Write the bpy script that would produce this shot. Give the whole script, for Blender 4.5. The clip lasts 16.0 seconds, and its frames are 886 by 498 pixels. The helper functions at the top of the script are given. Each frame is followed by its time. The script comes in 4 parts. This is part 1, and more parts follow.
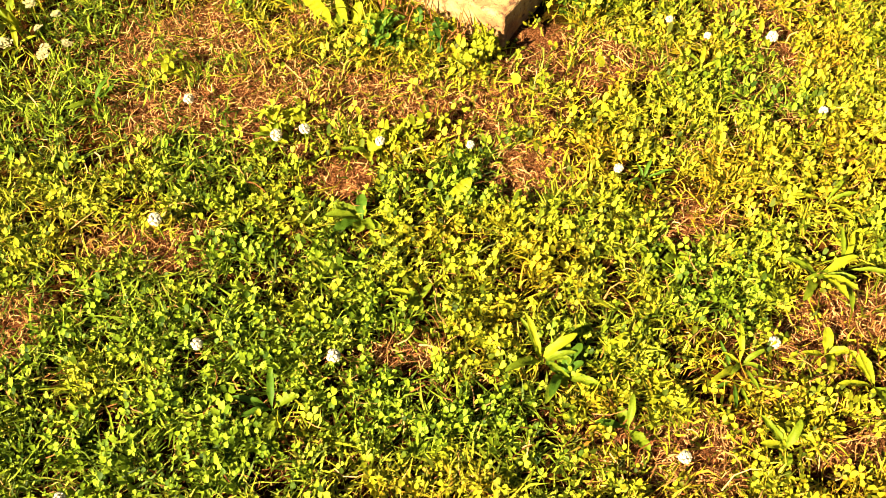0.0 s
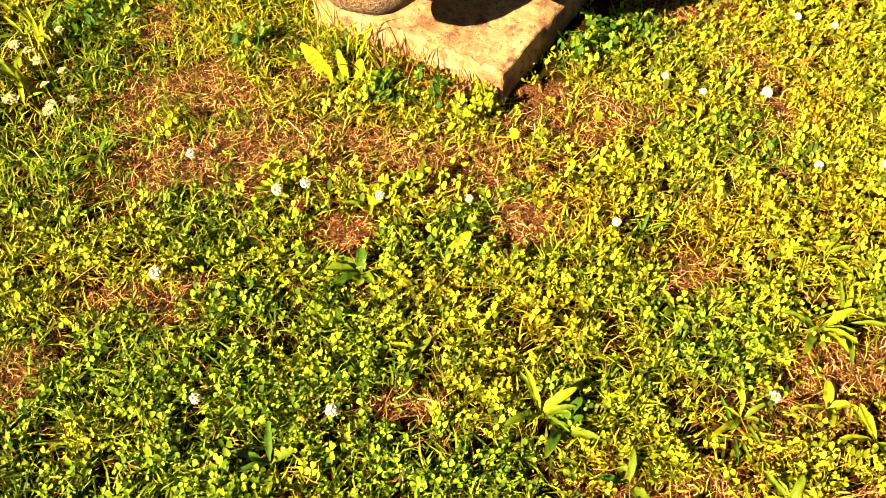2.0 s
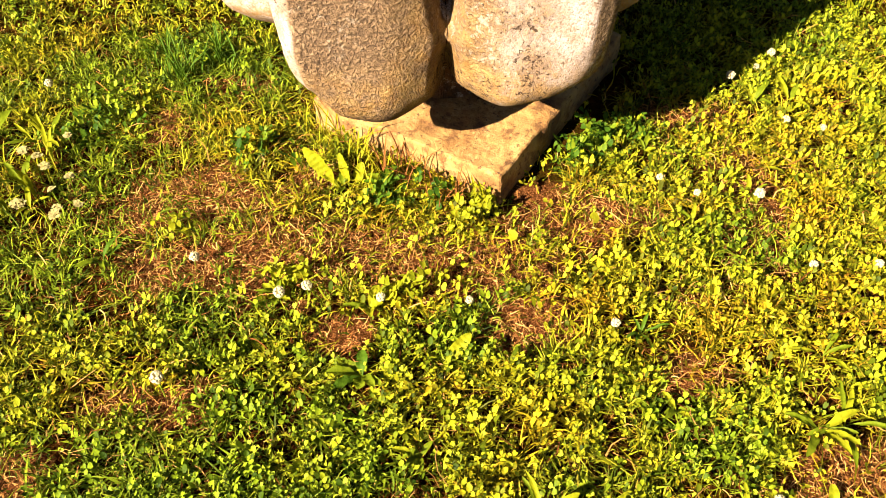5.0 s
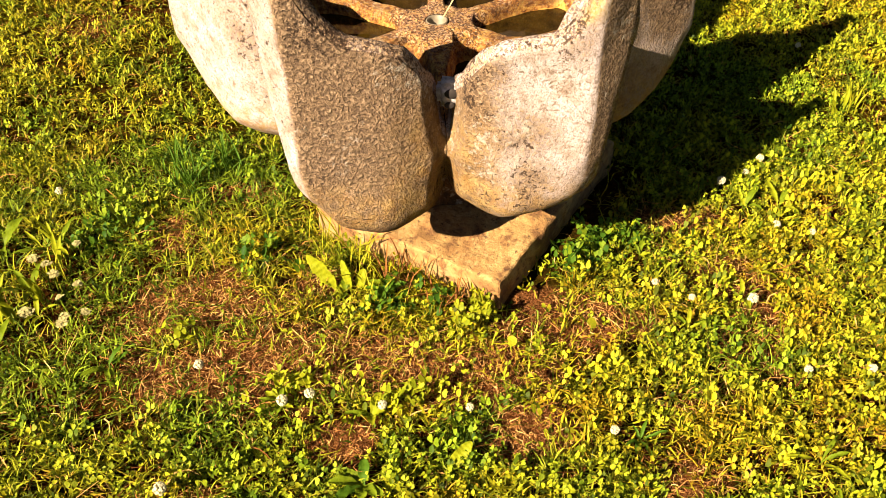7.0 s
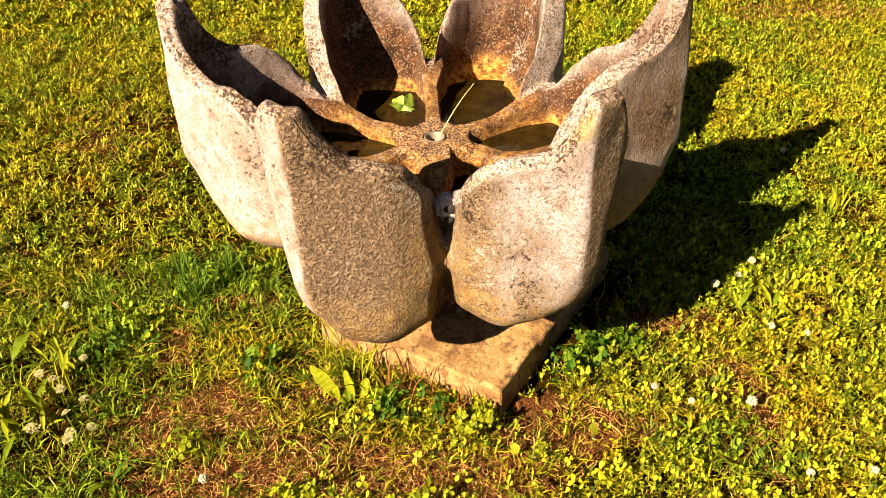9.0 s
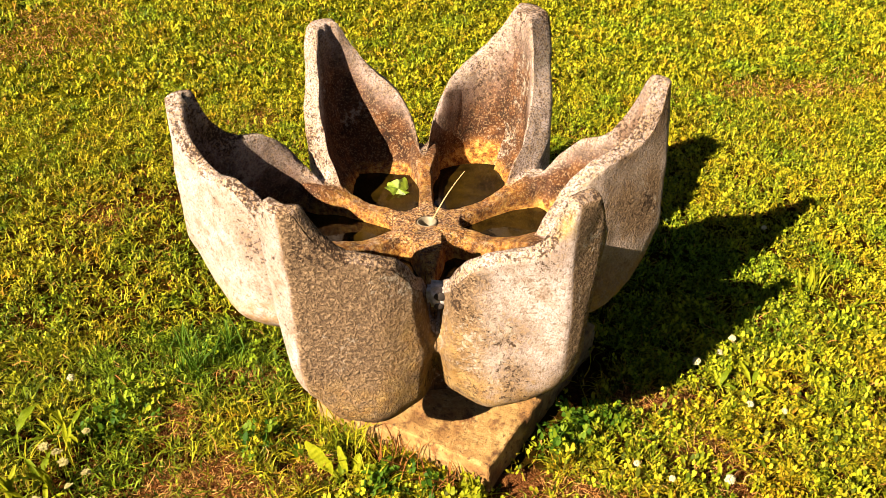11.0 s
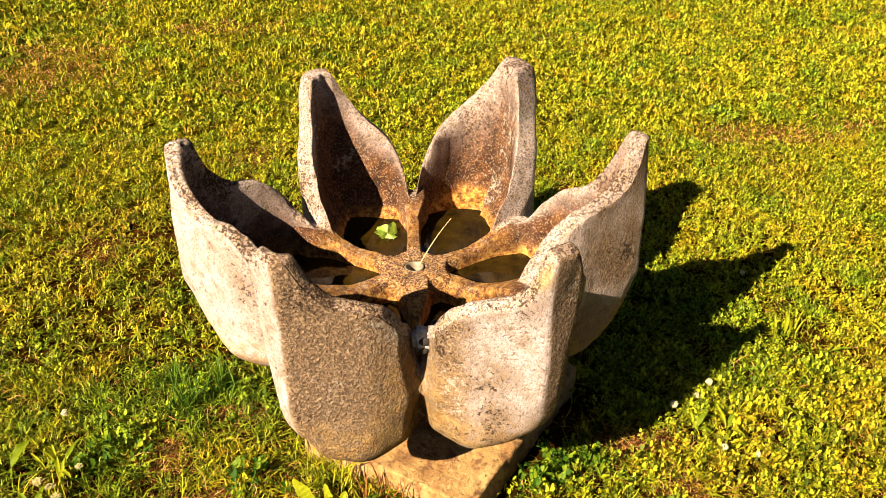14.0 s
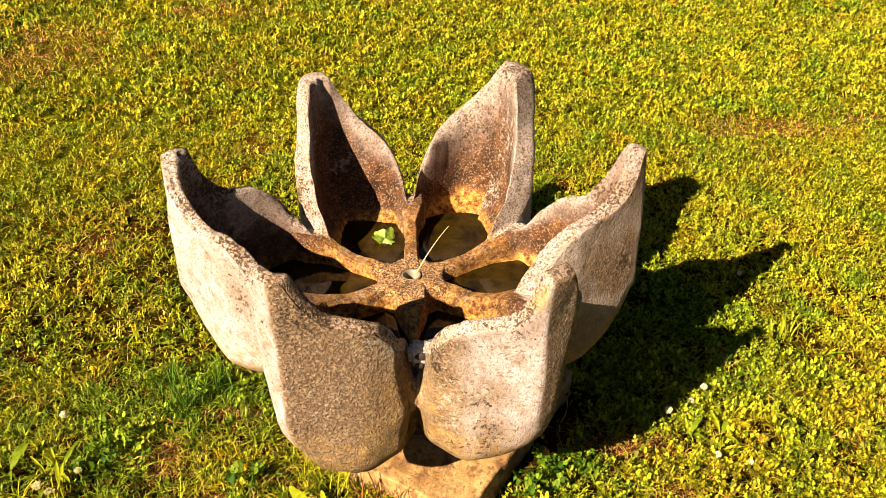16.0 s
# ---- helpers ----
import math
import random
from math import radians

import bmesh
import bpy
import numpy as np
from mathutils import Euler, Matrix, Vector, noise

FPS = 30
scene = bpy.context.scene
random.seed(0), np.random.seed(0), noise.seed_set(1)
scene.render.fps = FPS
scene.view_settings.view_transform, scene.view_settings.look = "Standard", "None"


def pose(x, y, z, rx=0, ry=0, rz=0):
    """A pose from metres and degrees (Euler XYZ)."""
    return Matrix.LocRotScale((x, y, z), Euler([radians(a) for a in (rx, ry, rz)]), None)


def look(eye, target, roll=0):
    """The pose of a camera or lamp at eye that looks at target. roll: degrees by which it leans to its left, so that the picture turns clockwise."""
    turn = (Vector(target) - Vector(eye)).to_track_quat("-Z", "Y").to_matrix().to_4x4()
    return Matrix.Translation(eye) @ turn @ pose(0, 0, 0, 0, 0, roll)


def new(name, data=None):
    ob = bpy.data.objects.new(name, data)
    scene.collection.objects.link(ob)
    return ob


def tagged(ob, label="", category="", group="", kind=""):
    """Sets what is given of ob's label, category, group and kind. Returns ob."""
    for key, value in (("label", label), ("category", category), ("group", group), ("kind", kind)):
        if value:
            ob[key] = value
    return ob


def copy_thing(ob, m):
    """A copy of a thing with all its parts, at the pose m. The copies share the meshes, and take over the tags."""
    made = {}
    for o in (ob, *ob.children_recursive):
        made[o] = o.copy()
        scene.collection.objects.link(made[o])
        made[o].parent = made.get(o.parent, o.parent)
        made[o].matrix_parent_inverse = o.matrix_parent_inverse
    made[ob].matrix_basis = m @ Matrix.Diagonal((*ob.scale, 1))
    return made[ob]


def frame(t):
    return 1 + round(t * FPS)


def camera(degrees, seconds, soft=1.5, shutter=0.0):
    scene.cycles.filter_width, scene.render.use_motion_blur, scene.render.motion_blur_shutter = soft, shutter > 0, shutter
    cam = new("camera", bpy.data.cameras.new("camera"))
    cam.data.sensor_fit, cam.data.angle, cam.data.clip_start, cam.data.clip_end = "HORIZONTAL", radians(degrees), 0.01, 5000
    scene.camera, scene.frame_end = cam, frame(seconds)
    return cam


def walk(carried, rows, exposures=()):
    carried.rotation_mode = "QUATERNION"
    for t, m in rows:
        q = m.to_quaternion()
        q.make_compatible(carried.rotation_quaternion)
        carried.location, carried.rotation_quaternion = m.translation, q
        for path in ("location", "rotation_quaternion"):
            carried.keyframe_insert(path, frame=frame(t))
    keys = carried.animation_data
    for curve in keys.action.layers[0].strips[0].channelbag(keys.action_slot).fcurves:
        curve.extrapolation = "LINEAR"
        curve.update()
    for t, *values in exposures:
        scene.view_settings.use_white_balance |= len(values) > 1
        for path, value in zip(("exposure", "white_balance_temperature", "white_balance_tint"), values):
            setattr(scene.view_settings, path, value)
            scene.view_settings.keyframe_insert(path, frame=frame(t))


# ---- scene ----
cam = camera(52.9, 16.0, soft=0.84)
PATH = [
    (0, (-0.015, -1.904, 1.4), (-0.023, -0.809, -0.273), -1.0),
    (0.5, (-0.009, -1.911, 1.399), (-0.022, -0.785, -0.254), -1.2),
    (1, (-0.011, -1.905, 1.404), (-0.022, -0.761, -0.236), -1.1),
    (1.5, (-0.01, -1.907, 1.408), (-0.021, -0.739, -0.216), -1.1),
    (2, (-0.01, -1.906, 1.407), (-0.021, -0.715, -0.199), -1.1),
    (2.5, (-0.008, -1.908, 1.411), (-0.02, -0.696, -0.18), -1.2),
    (3, (-0.01, -1.904, 1.42), (-0.019, -0.675, -0.157), -1.1),
    (3.5, (-0.009, -1.901, 1.426), (-0.019, -0.651, -0.135), -1.2),
    (4, (-0.01, -1.897, 1.431), (-0.016, -0.616, -0.105), -1.0),
    (6.3, (-0.018, -1.888, 1.473), (-0.016, -0.469, 0.063), -1.3),
    (6.5, (-0.018, -1.883, 1.489), (-0.015, -0.452, 0.092), -1.2),
    (7, (-0.017, -1.885, 1.505), (-0.013, -0.412, 0.153), -1.2),
    (7.5, (-0.017, -1.889, 1.521), (-0.012, -0.372, 0.216), -1.5),
    (8, (-0.019, -1.896, 1.534), (-0.009, -0.344, 0.273), -1.9),
    (8.5, (-0.021, -1.903, 1.547), (-0.01, -0.321, 0.324), -2.0),
    (9, (-0.021, -1.902, 1.559), (-0.007, -0.292, 0.373), -2.0),
    (9.5, (-0.016, -1.901, 1.575), (-0.002, -0.274, 0.413), -2.0),
    (10, (-0.011, -1.925, 1.61), (0.004, -0.282, 0.471), -2.0),
    (10.1, (-0.01, -1.932, 1.615), (0.006, -0.28, 0.488), -2.0),
    (10.2, (-0.006, -1.934, 1.625), (0.007, -0.279, 0.502), -2.1),
    (12.3, (-0.001, -1.985, 1.713), (0.042, -0.272, 0.681), -0.1),
    (12.5, (-0.002, -1.993, 1.72), (0.042, -0.278, 0.692), -0.2),
    (13, (0.001, -1.991, 1.727), (0.045, -0.278, 0.696), -0.3),
    (13.5, (0.006, -1.994, 1.745), (0.049, -0.283, 0.71), -0.3),
    (14, (0.011, -1.991, 1.761), (0.054, -0.283, 0.722), -0.3),
    (14.5, (0.006, -1.984, 1.787), (0.05, -0.284, 0.734), 0.1),
    (15, (0.012, -1.966, 1.801), (0.054, -0.273, 0.738), 0.2),
    (15.5, (0.014, -1.951, 1.824), (0.057, -0.271, 0.74), 0.2),
    (16, (0.019, -1.94, 1.847), (0.062, -0.267, 0.752), 0.1),
]
walk(cam, [(t, look(eye, target, roll)) for t, eye, target, roll in PATH],
     exposures=[(0, 2.70), (2, 2.58), (4, 2.43), (6.5, 2.13), (8.5, 1.96), (12.5, 1.98), (16, 1.98)])

# ---- light ----
SUN_FROM = Vector((-1.0, -1.01, 1.0)).normalized()
world = bpy.data.worlds.new("sky_world")
scene.world = world
world.use_nodes = True
wt = world.node_tree
sky = wt.nodes.new("ShaderNodeTexSky")
sky.sky_type, sky.sun_disc = "NISHITA", False
sky.sun_elevation = math.asin(SUN_FROM.z)
sky.sun_rotation = math.atan2(SUN_FROM.x, SUN_FROM.y)
sky.air_density, sky.dust_density = 1.0, 1.5
wt.nodes["Background"].inputs["Strength"].default_value = 0.0125
wt.links.new(sky.outputs["Color"], wt.nodes["Background"].inputs["Color"])
sun = new("sun", bpy.data.lights.new("sun", "SUN"))
sun.data.energy, sun.data.angle, sun.data.color = 5.0, radians(0.5), (1.0, 0.82, 0.60)
sun.matrix_world = look((-4, -4.2, 4.2), Vector((-4, -4.2, 4.2)) - SUN_FROM)


# ---- materials ----
def material(name):
    m = bpy.data.materials.new(name)
    m.use_nodes = True
    return m, m.node_tree, m.node_tree.nodes["Principled BSDF"]


def node(tree, kind, **values):
    n = tree.nodes.new(kind)
    for key, value in values.items():
        n.inputs[key.replace("_", " ")].default_value = value
    return n


def ramp(tree, source, stops, smooth=False):
    n = tree.nodes.new("ShaderNodeValToRGB")
    els = n.color_ramp.elements
    while len(els) < len(stops):
        els.new(0.5)
    for e, (at, c) in zip(els, stops):
        e.position, e.color = at, (*c, 1) if len(c) == 3 else c
    if smooth:
        n.color_ramp.interpolation = "EASE"
    tree.links.new(source, n.inputs["Fac"])
    return n.outputs["Color"]


def grey(*stops):
    return [(a, (v, v, v)) for a, v in stops]


def mix(tree, fac, a, b, blend="MIX"):
    n = tree.nodes.new("ShaderNodeMix")
    n.data_type, n.blend_type = "RGBA", blend
    for key, value in ((0, fac), (6, a), (7, b)):
        if hasattr(value, "is_linked"):
            tree.links.new(value, n.inputs[key])
        elif key == 0:
            n.inputs[key].default_value = value
        else:
            n.inputs[key].default_value = (*value, 1)
    return n.outputs[2]


def noise_of(tree, scale, detail=5.0, rough=0.6, where=None, warp=0.0):
    n = node(tree, "ShaderNodeTexNoise", Scale=scale, Detail=detail, Roughness=rough, Distortion=warp)
    if where is None:
        where = tree.nodes.new("ShaderNodeTexCoord").outputs["Object"]
    tree.links.new(where, n.inputs["Vector"])
    return n.outputs["Fac"]


def bump(tree, bsdf, heights):
    last = None
    for source, strength, distance in heights:
        b = node(tree, "ShaderNodeBump", Strength=strength, Distance=distance)
        tree.links.new(source, b.inputs["Height"])
        if last:
            tree.links.new(last, b.inputs["Normal"])
        last = b.outputs["Normal"]
    tree.links.new(last, bsdf.inputs["Normal"])


def attribute(tree, name):
    n = tree.nodes.new("ShaderNodeAttribute")
    n.attribute_name = name
    return n.outputs["Fac"]


def times(tree, a, b):
    n = tree.nodes.new("ShaderNodeMath")
    n.operation = "MULTIPLY"
    tree.links.new(a, n.inputs[0])
    tree.links.new(b, n.inputs[1])
    return n.outputs[0]


def total(tree, *terms):
    """A weighted sum of values."""
    last = None
    for source, weight in terms:
        n = tree.nodes.new("ShaderNodeMath")
        n.operation, n.inputs[1].default_value, n.inputs[2].default_value = "MULTIPLY_ADD", weight, 0.0
        tree.links.new(source, n.inputs[0])
        if last:
            tree.links.new(last, n.inputs[2])
        last = n.outputs[0]
    return last


def stone_material():
    m, t, b = material("weathered_concrete")
    big, mid = noise_of(t, 5, 5, 0.6), noise_of(t, 24, 7, 0.72)
    fine, grit = noise_of(t, 260, 3, 0.7), noise_of(t, 135, 3, 0.55, warp=0.7)
    base = ramp(t, mid, [(0.30, (0.190, 0.130, 0.095)), (0.44, (0.300, 0.240, 0.206)), (0.58, (0.415, 0.348, 0.340))])
    dirty = ramp(t, grit, [(0.36, (0.058, 0.034, 0.018)), (0.50, (0.155, 0.098, 0.055)), (0.64, (0.275, 0.186, 0.113))])
    soil = total(t, (big, 0.55), (mid, 0.2), (grit, 0.25), (attribute(t, "grime"), 0.25))
    base = mix(t, ramp(t, soil, grey((0.52, 0), (0.62, 1))), base, dirty)
    base = mix(t, ramp(t, grit, grey((0.35, 0.75), (0.46, 0))), base, (0.115, 0.074, 0.046))
    base = mix(t, ramp(t, fine, grey((0.40, 0.55), (0.47, 0))), base, (0.125, 0.082, 0.050))
    ochre = ramp(t, mid, [(0.40, (0.205, 0.108, 0.030)), (0.60, (0.31, 0.200, 0.078))])
    base = mix(t, times(t, attribute(t, "moss"), ramp(t, noise_of(t, 30, 6, 0.75), grey((0.40, 0.1), (0.60, 0.95)))), base, ochre)
    # brown dirt, darkened further to paint in the shade of hollows and undersides
    soil_shade = ramp(t, mid, [(0.35, (0.010, 0.0035, 0.001)), (0.5, (0.056, 0.019, 0.005)), (0.62, (0.115, 0.046, 0.013))])
    base = mix(t, times(t, attribute(t, "inside"), ramp(t, noise_of(t, 9, 8, 0.78), grey((0.36, 0.92), (0.48, 1)))), base, soil_shade)
    # lichen in drifts of small crusts, some pale and some black
    pale = ramp(t, total(t, (noise_of(t, 6.3, 3), 0.45), (noise_of(t, 64, 6, 0.75), 0.5), (attribute(t, "rim"), 0.035)), grey((0.535, 0), (0.580, 0.75)))
    base = mix(t, pale, base, (0.33, 0.285, 0.235))
    crust = ramp(t, total(t, (noise_of(t, 5.1, 3), 0.40), (noise_of(t, 88, 6, 0.75), 0.5), (attribute(t, "rim"), 0.050)), grey((0.518, 0), (0.538, 0.95)))
    base = mix(t, crust, base, (0.030, 0.016, 0.008))
    rust = ramp(t, noise_of(t, 60, 6, 0.75), [(0.40, (0.075, 0.022, 0.004)), (0.49, (0.27, 0.105, 0.014)), (0.60, (0.46, 0.27, 0.060))])
    base = mix(t, times(t, attribute(t, "stain"), ramp(t, noise_of(t, 24, 5, 0.7), grey((0.34, 0.35), (0.5, 1)))), base, rust)
    # granular pits and pale grains on the worn upper surfaces
    speck = attribute(t, "speck")
    base = mix(t, times(t, speck, ramp(t, noise_of(t, 190, 3, 0.6), grey((0.45, 0.95), (0.495, 0)))), base, (0.036, 0.015, 0.006))
    base = mix(t, times(t, speck, ramp(t, noise_of(t, 165, 3, 0.6), grey((0.55, 0), (0.585, 0.9)))), base, (0.34, 0.225, 0.125))
    spot = t.nodes.new("ShaderNodeVectorMath")
    spot.operation, spot.inputs[1].default_value = "DISTANCE", (0.262, -0.527, 0.79)
    t.links.new(t.nodes.new("ShaderNodeTexCoord").outputs["Object"], spot.inputs[0])
    yolk = times(t, ramp(t, spot.outputs["Value"], grey((0.012, 0.75), (0.042, 0))), ramp(t, noise_of(t, 70, 5, 0.7), grey((0.40, 0.2), (0.55, 1))))
    base = mix(t, yolk, base, (0.30, 0.195, 0.030))
    t.links.new(base, b.inputs["Base Color"])
    b.inputs["Roughness"].default_value = 0.9
    b.inputs["Specular IOR Level"].default_value = 0.25
    coarse = t.nodes.new("ShaderNodeMath")
    coarse.operation, coarse.inputs[1].default_value, coarse.inputs[2].default_value = "MULTIPLY_ADD", 0.80, 0.07
    t.links.new(attribute(t, "grime"), coarse.inputs[0])
    bump(t, b, [(mid, 0.22, 0.008), (times(t, grit, coarse.outputs[0]), 1.0, 0.017), (fine, 0.5, 0.003)])
    return m


def plinth_material():
    m, t, b = material("stained_plinth_concrete")
    big, mid, fine = noise_of(t, 6, 6, 0.65), noise_of(t, 26, 7, 0.7), noise_of(t, 130, 4)
    c = ramp(t, big, [(0.34, (0.125, 0.052, 0.013)), (0.45, (0.235, 0.120, 0.034)), (0.53, (0.33, 0.198, 0.064)), (0.64, (0.17, 0.072, 0.018))])
    c = mix(t, ramp(t, mid, grey((0.36, 0.85), (0.48, 0))), c, (0.095, 0.036, 0.009))
    c = mix(t, ramp(t, noise_of(t, 14, 7, 0.8), grey((0.53, 0), (0.59, 0.75))), c, (0.37, 0.242, 0.094))
    c = mix(t, ramp(t, noise_of(t, 60, 6, 0.75), grey((0.58, 0), (0.63, 0.85))), c, (0.05, 0.021, 0.007))
    t.links.new(c, b.inputs["Base Color"])
    b.inputs["Roughness"].default_value = 0.92
    bump(t, b, [(mid, 0.5, 0.008), (fine, 0.6, 0.003)])
    return m


def leaf_material(name, stops, patch=None, thin=0.3, rough=0.5):
    """Foliage: each leaf takes its own shade; patch: a second tone in broad drifts."""
    m, t, b = material(name)
    geo = t.nodes.new("ShaderNodeNewGeometry")
    c = ramp(t, geo.outputs["Random Per Island"], stops)
    c = mix(t, ramp(t, noise_of(t, 110, 3), grey((0.38, 0.65), (0.56, 0))), c, (0.66, 0.72, 0.7), "MULTIPLY")
    if patch:
        where = t.nodes.new("ShaderNodeTexCoord").outputs["Object"]
        drift = total(t, (noise_of(t, 2.6, 7, 0.8, where), 1), (attribute(t, "lush"), 0.16))
        c = mix(t, ramp(t, drift, grey((0.45, 0), (0.62, 0.97))), c, patch, "MULTIPLY")
        sere = total(t, (noise_of(t, 7, 5, 0.7, where), 1), (attribute(t, "lush"), -0.12))
        c = mix(t, ramp(t, sere, grey((0.50, 0), (0.64, 0.8))), c, (1.05, 0.74, 0.8), "MULTIPLY")
    t.links.new(c, b.inputs["Base Color"])
    b.inputs["Roughness"].default_value = rough
    b.inputs["Specular IOR Level"].default_value = 0.07
    bump(t, b, [(noise_of(t, 300, 2), 0.5, 0.002)])
    tr = t.nodes.new("ShaderNodeBsdfTranslucent")
    t.links.new(c, tr.inputs["Color"])
    mx = t.nodes.new("ShaderNodeMixShader")
    mx.inputs[0].default_value = thin
    t.links.new(b.outputs[0], mx.inputs[1])
    t.links.new(tr.outputs[0], mx.inputs[2])
    t.links.new(mx.outputs[0], t.nodes["Material Output"].inputs["Surface"])
    return m


def soil_material():
    m, t, b = material("thatchy_soil")
    mid, fine = noise_of(t, 30, 6, 0.7), noise_of(t, 220, 5, 0.7)
    c = ramp(t, mid, [(0.35, (0.006, 0.003, 0.001)), (0.5, (0.026, 0.010, 0.002)), (0.65, (0.075, 0.029, 0.005))])
    far = noise_of(t, 1.2, 5)
    away = t.nodes.new("ShaderNodeVectorMath")
    away.operation, away.inputs[1].default_value = "DISTANCE", (0.0, -0.2, 0.0)
    t.links.new(t.nodes.new("ShaderNodeTexCoord").outputs["Object"], away.inputs[0])
    turf = ramp(t, fine, [(0.36, (0.025, 0.030, 0.001)), (0.5, (0.085, 0.085, 0.003)), (0.64, (0.19, 0.175, 0.007))])
    c = mix(t, ramp(t, far, grey((0.45, 0.0), (0.62, 0.5))), c, (0.022, 0.022, 0.001))
    bare = ramp(t, fine, [(0.36, (0.022, 0.007, 0.002)), (0.5, (0.125, 0.046, 0.014)), (0.64, (0.29, 0.130, 0.048))])
    c = mix(t, ramp(t, attribute(t, "dry"), grey((0.25, 0), (0.75, 1))), c, bare)
    spread = t.nodes.new("ShaderNodeMath")
    spread.operation, spread.inputs[1].default_value = "DIVIDE", 10.0
    t.links.new(away.outputs["Value"], spread.inputs[0])
    c = mix(t, ramp(t, spread.outputs[0], grey((0.18, 0), (0.25, 1))), c, turf)
    t.links.new(c, b.inputs["Base Color"])
    b.inputs["Roughness"].default_value = 0.95
    b.inputs["Specular IOR Level"].default_value = 0.0
    bump(t, b, [(mid, 0.8, 0.02), (fine, 0.9, 0.006)])
    return m


def plain(name, colour, rough=0.6, metal=0.0, scale=60.0, spread=0.25):
    m, t, b = material(name)
    n = noise_of(t, scale)
    lo = tuple(v * (1 - spread) for v in colour)
    hi = tuple(min(1, v * (1 + spread)) for v in colour)
    t.links.new(ramp(t, n, [(0.35, lo), (0.65, hi)]), b.inputs["Base Color"])
    b.inputs["Roughness"].default_value, b.inputs["Metallic"].default_value = rough, metal
    return m


STONE, PLINTH, SOIL = stone_material(), plinth_material(), soil_material()
CLOVER = leaf_material("clover_leaf", [(0.0, (0.030, 0.046, 0.002)), (0.3, (0.150, 0.162, 0.005)), (0.6, (0.345, 0.322, 0.010)), (1.0, (0.430, 0.388, 0.015))], (0.50, 0.76, 0.92), 0.10)
BLADE = leaf_material("grass_blade", [(0.0, (0.026, 0.034, 0.002)), (0.35, (0.140, 0.142, 0.005)), (0.6, (0.335, 0.298, 0.011)), (0.88, (0.410, 0.350, 0.015)), (1.0, (0.38, 0.21, 0.022))], (0.50, 0.76, 0.92), 0.10)
STRAW = leaf_material("dry_blade", [(0.0, (0.030, 0.008, 0.001)), (0.4, (0.125, 0.040, 0.009)), (0.65, (0.44, 0.195, 0.055)), (1.0, (0.66, 0.395, 0.13))], None, 0.2, 0.8)
BROAD = leaf_material("broad_leaf", [(0.0, (0.17, 0.20, 0.006)), (0.5, (0.25, 0.265, 0.009)), (1.0, (0.34, 0.33, 0.014))], None, 0.3, 0.45)
DEEP = leaf_material("deep_green_leaf", [(0.0, (0.025, 0.070, 0.006)), (0.6, (0.07, 0.135, 0.008)), (1.0, (0.20, 0.26, 0.012))], None, 0.3, 0.45)
FRESH = leaf_material("fresh_leaf", [(0.0, (0.10, 0.15, 0.006)), (1.0, (0.17, 0.21, 0.009))], None, 0.3, 0.45)
WHITE = plain("flower_white", (0.44, 0.40, 0.24), 0.9, 0, 300, 0.3)
CREAM = plain("flower_cream", (0.31, 0.27, 0.10), 0.9, 0, 300, 0.35)
WILTED = plain("wilted_leaf", (0.13, 0.19, 0.012), 0.6, 0, 55, 0.8)
STALK = plain("pale_stalk", (0.42, 0.30, 0.15), 0.8)
PLASTER = plain("white_plaster", (0.33, 0.30, 0.29), 0.8, 0, 55, 0.5)
PIPE = plain("scaled_pipe", (0.187, 0.154, 0.1045), 0.6, 0.3)
DARK = plain("dark_hollow", (0.0165, 0.011, 0.0083), 0.9)


def water_material():
    m, t, b = material("murky_water")
    c = ramp(t, noise_of(t, 14, 5), [(0.35, (0.005, 0.003, 0.0005)), (0.65, (0.026, 0.015, 0.002))])
    t.links.new(c, b.inputs["Base Color"])
    b.inputs["Roughness"].default_value = 0.06
    b.inputs["IOR"].default_value = 1.33
    bump(t, b, [(noise_of(t, 30, 2), 0.08, 0.004)])
    return m


WATER = water_material()


# ---- building helpers ----
def mesh_of(name, verts, faces, mats, smooth=True):
    me = bpy.data.meshes.new(name)
    me.from_pydata([tuple(v) for v in verts], [], faces)
    for m in mats:
        me.materials.append(m)
    if smooth:
        me.polygons.foreach_set("use_smooth", [True] * len(me.polygons))
    me.update()
    return me


def part(name, bm, mat, parent, label=""):
    me = bpy.data.meshes.new(name)
    bm.to_mesh(me)
    bm.free()
    me.materials.append(mat)
    me.polygons.foreach_set("use_smooth", [True] * len(me.polygons))
    ob = new(name, me)
    ob.parent = parent
    return tagged(ob, label)


def empty(name, m, label, category, group="", kind=""):
    ob = new(name)
    ob.matrix_world = m
    ob.empty_display_size = 0.05
    return tagged(ob, label, category, group, kind)


def lerp_table(table, x):
    return float(np.interp(x, [a for a, _ in table], [b for _, b in table]))


def step(a, b, x):
    s = min(1.0, max(0.0, (x - a) / (b - a)))
    return s * s * (3 - 2 * s)


# ---- the ground ----
def ground_height(x, y):
    return 0.012 * (noise.noise(Vector((x * 1.7, y * 1.7, 3.1))) + 0.5 * noise.noise(Vector((x * 5, y * 5, 7.7)))) - 0.012


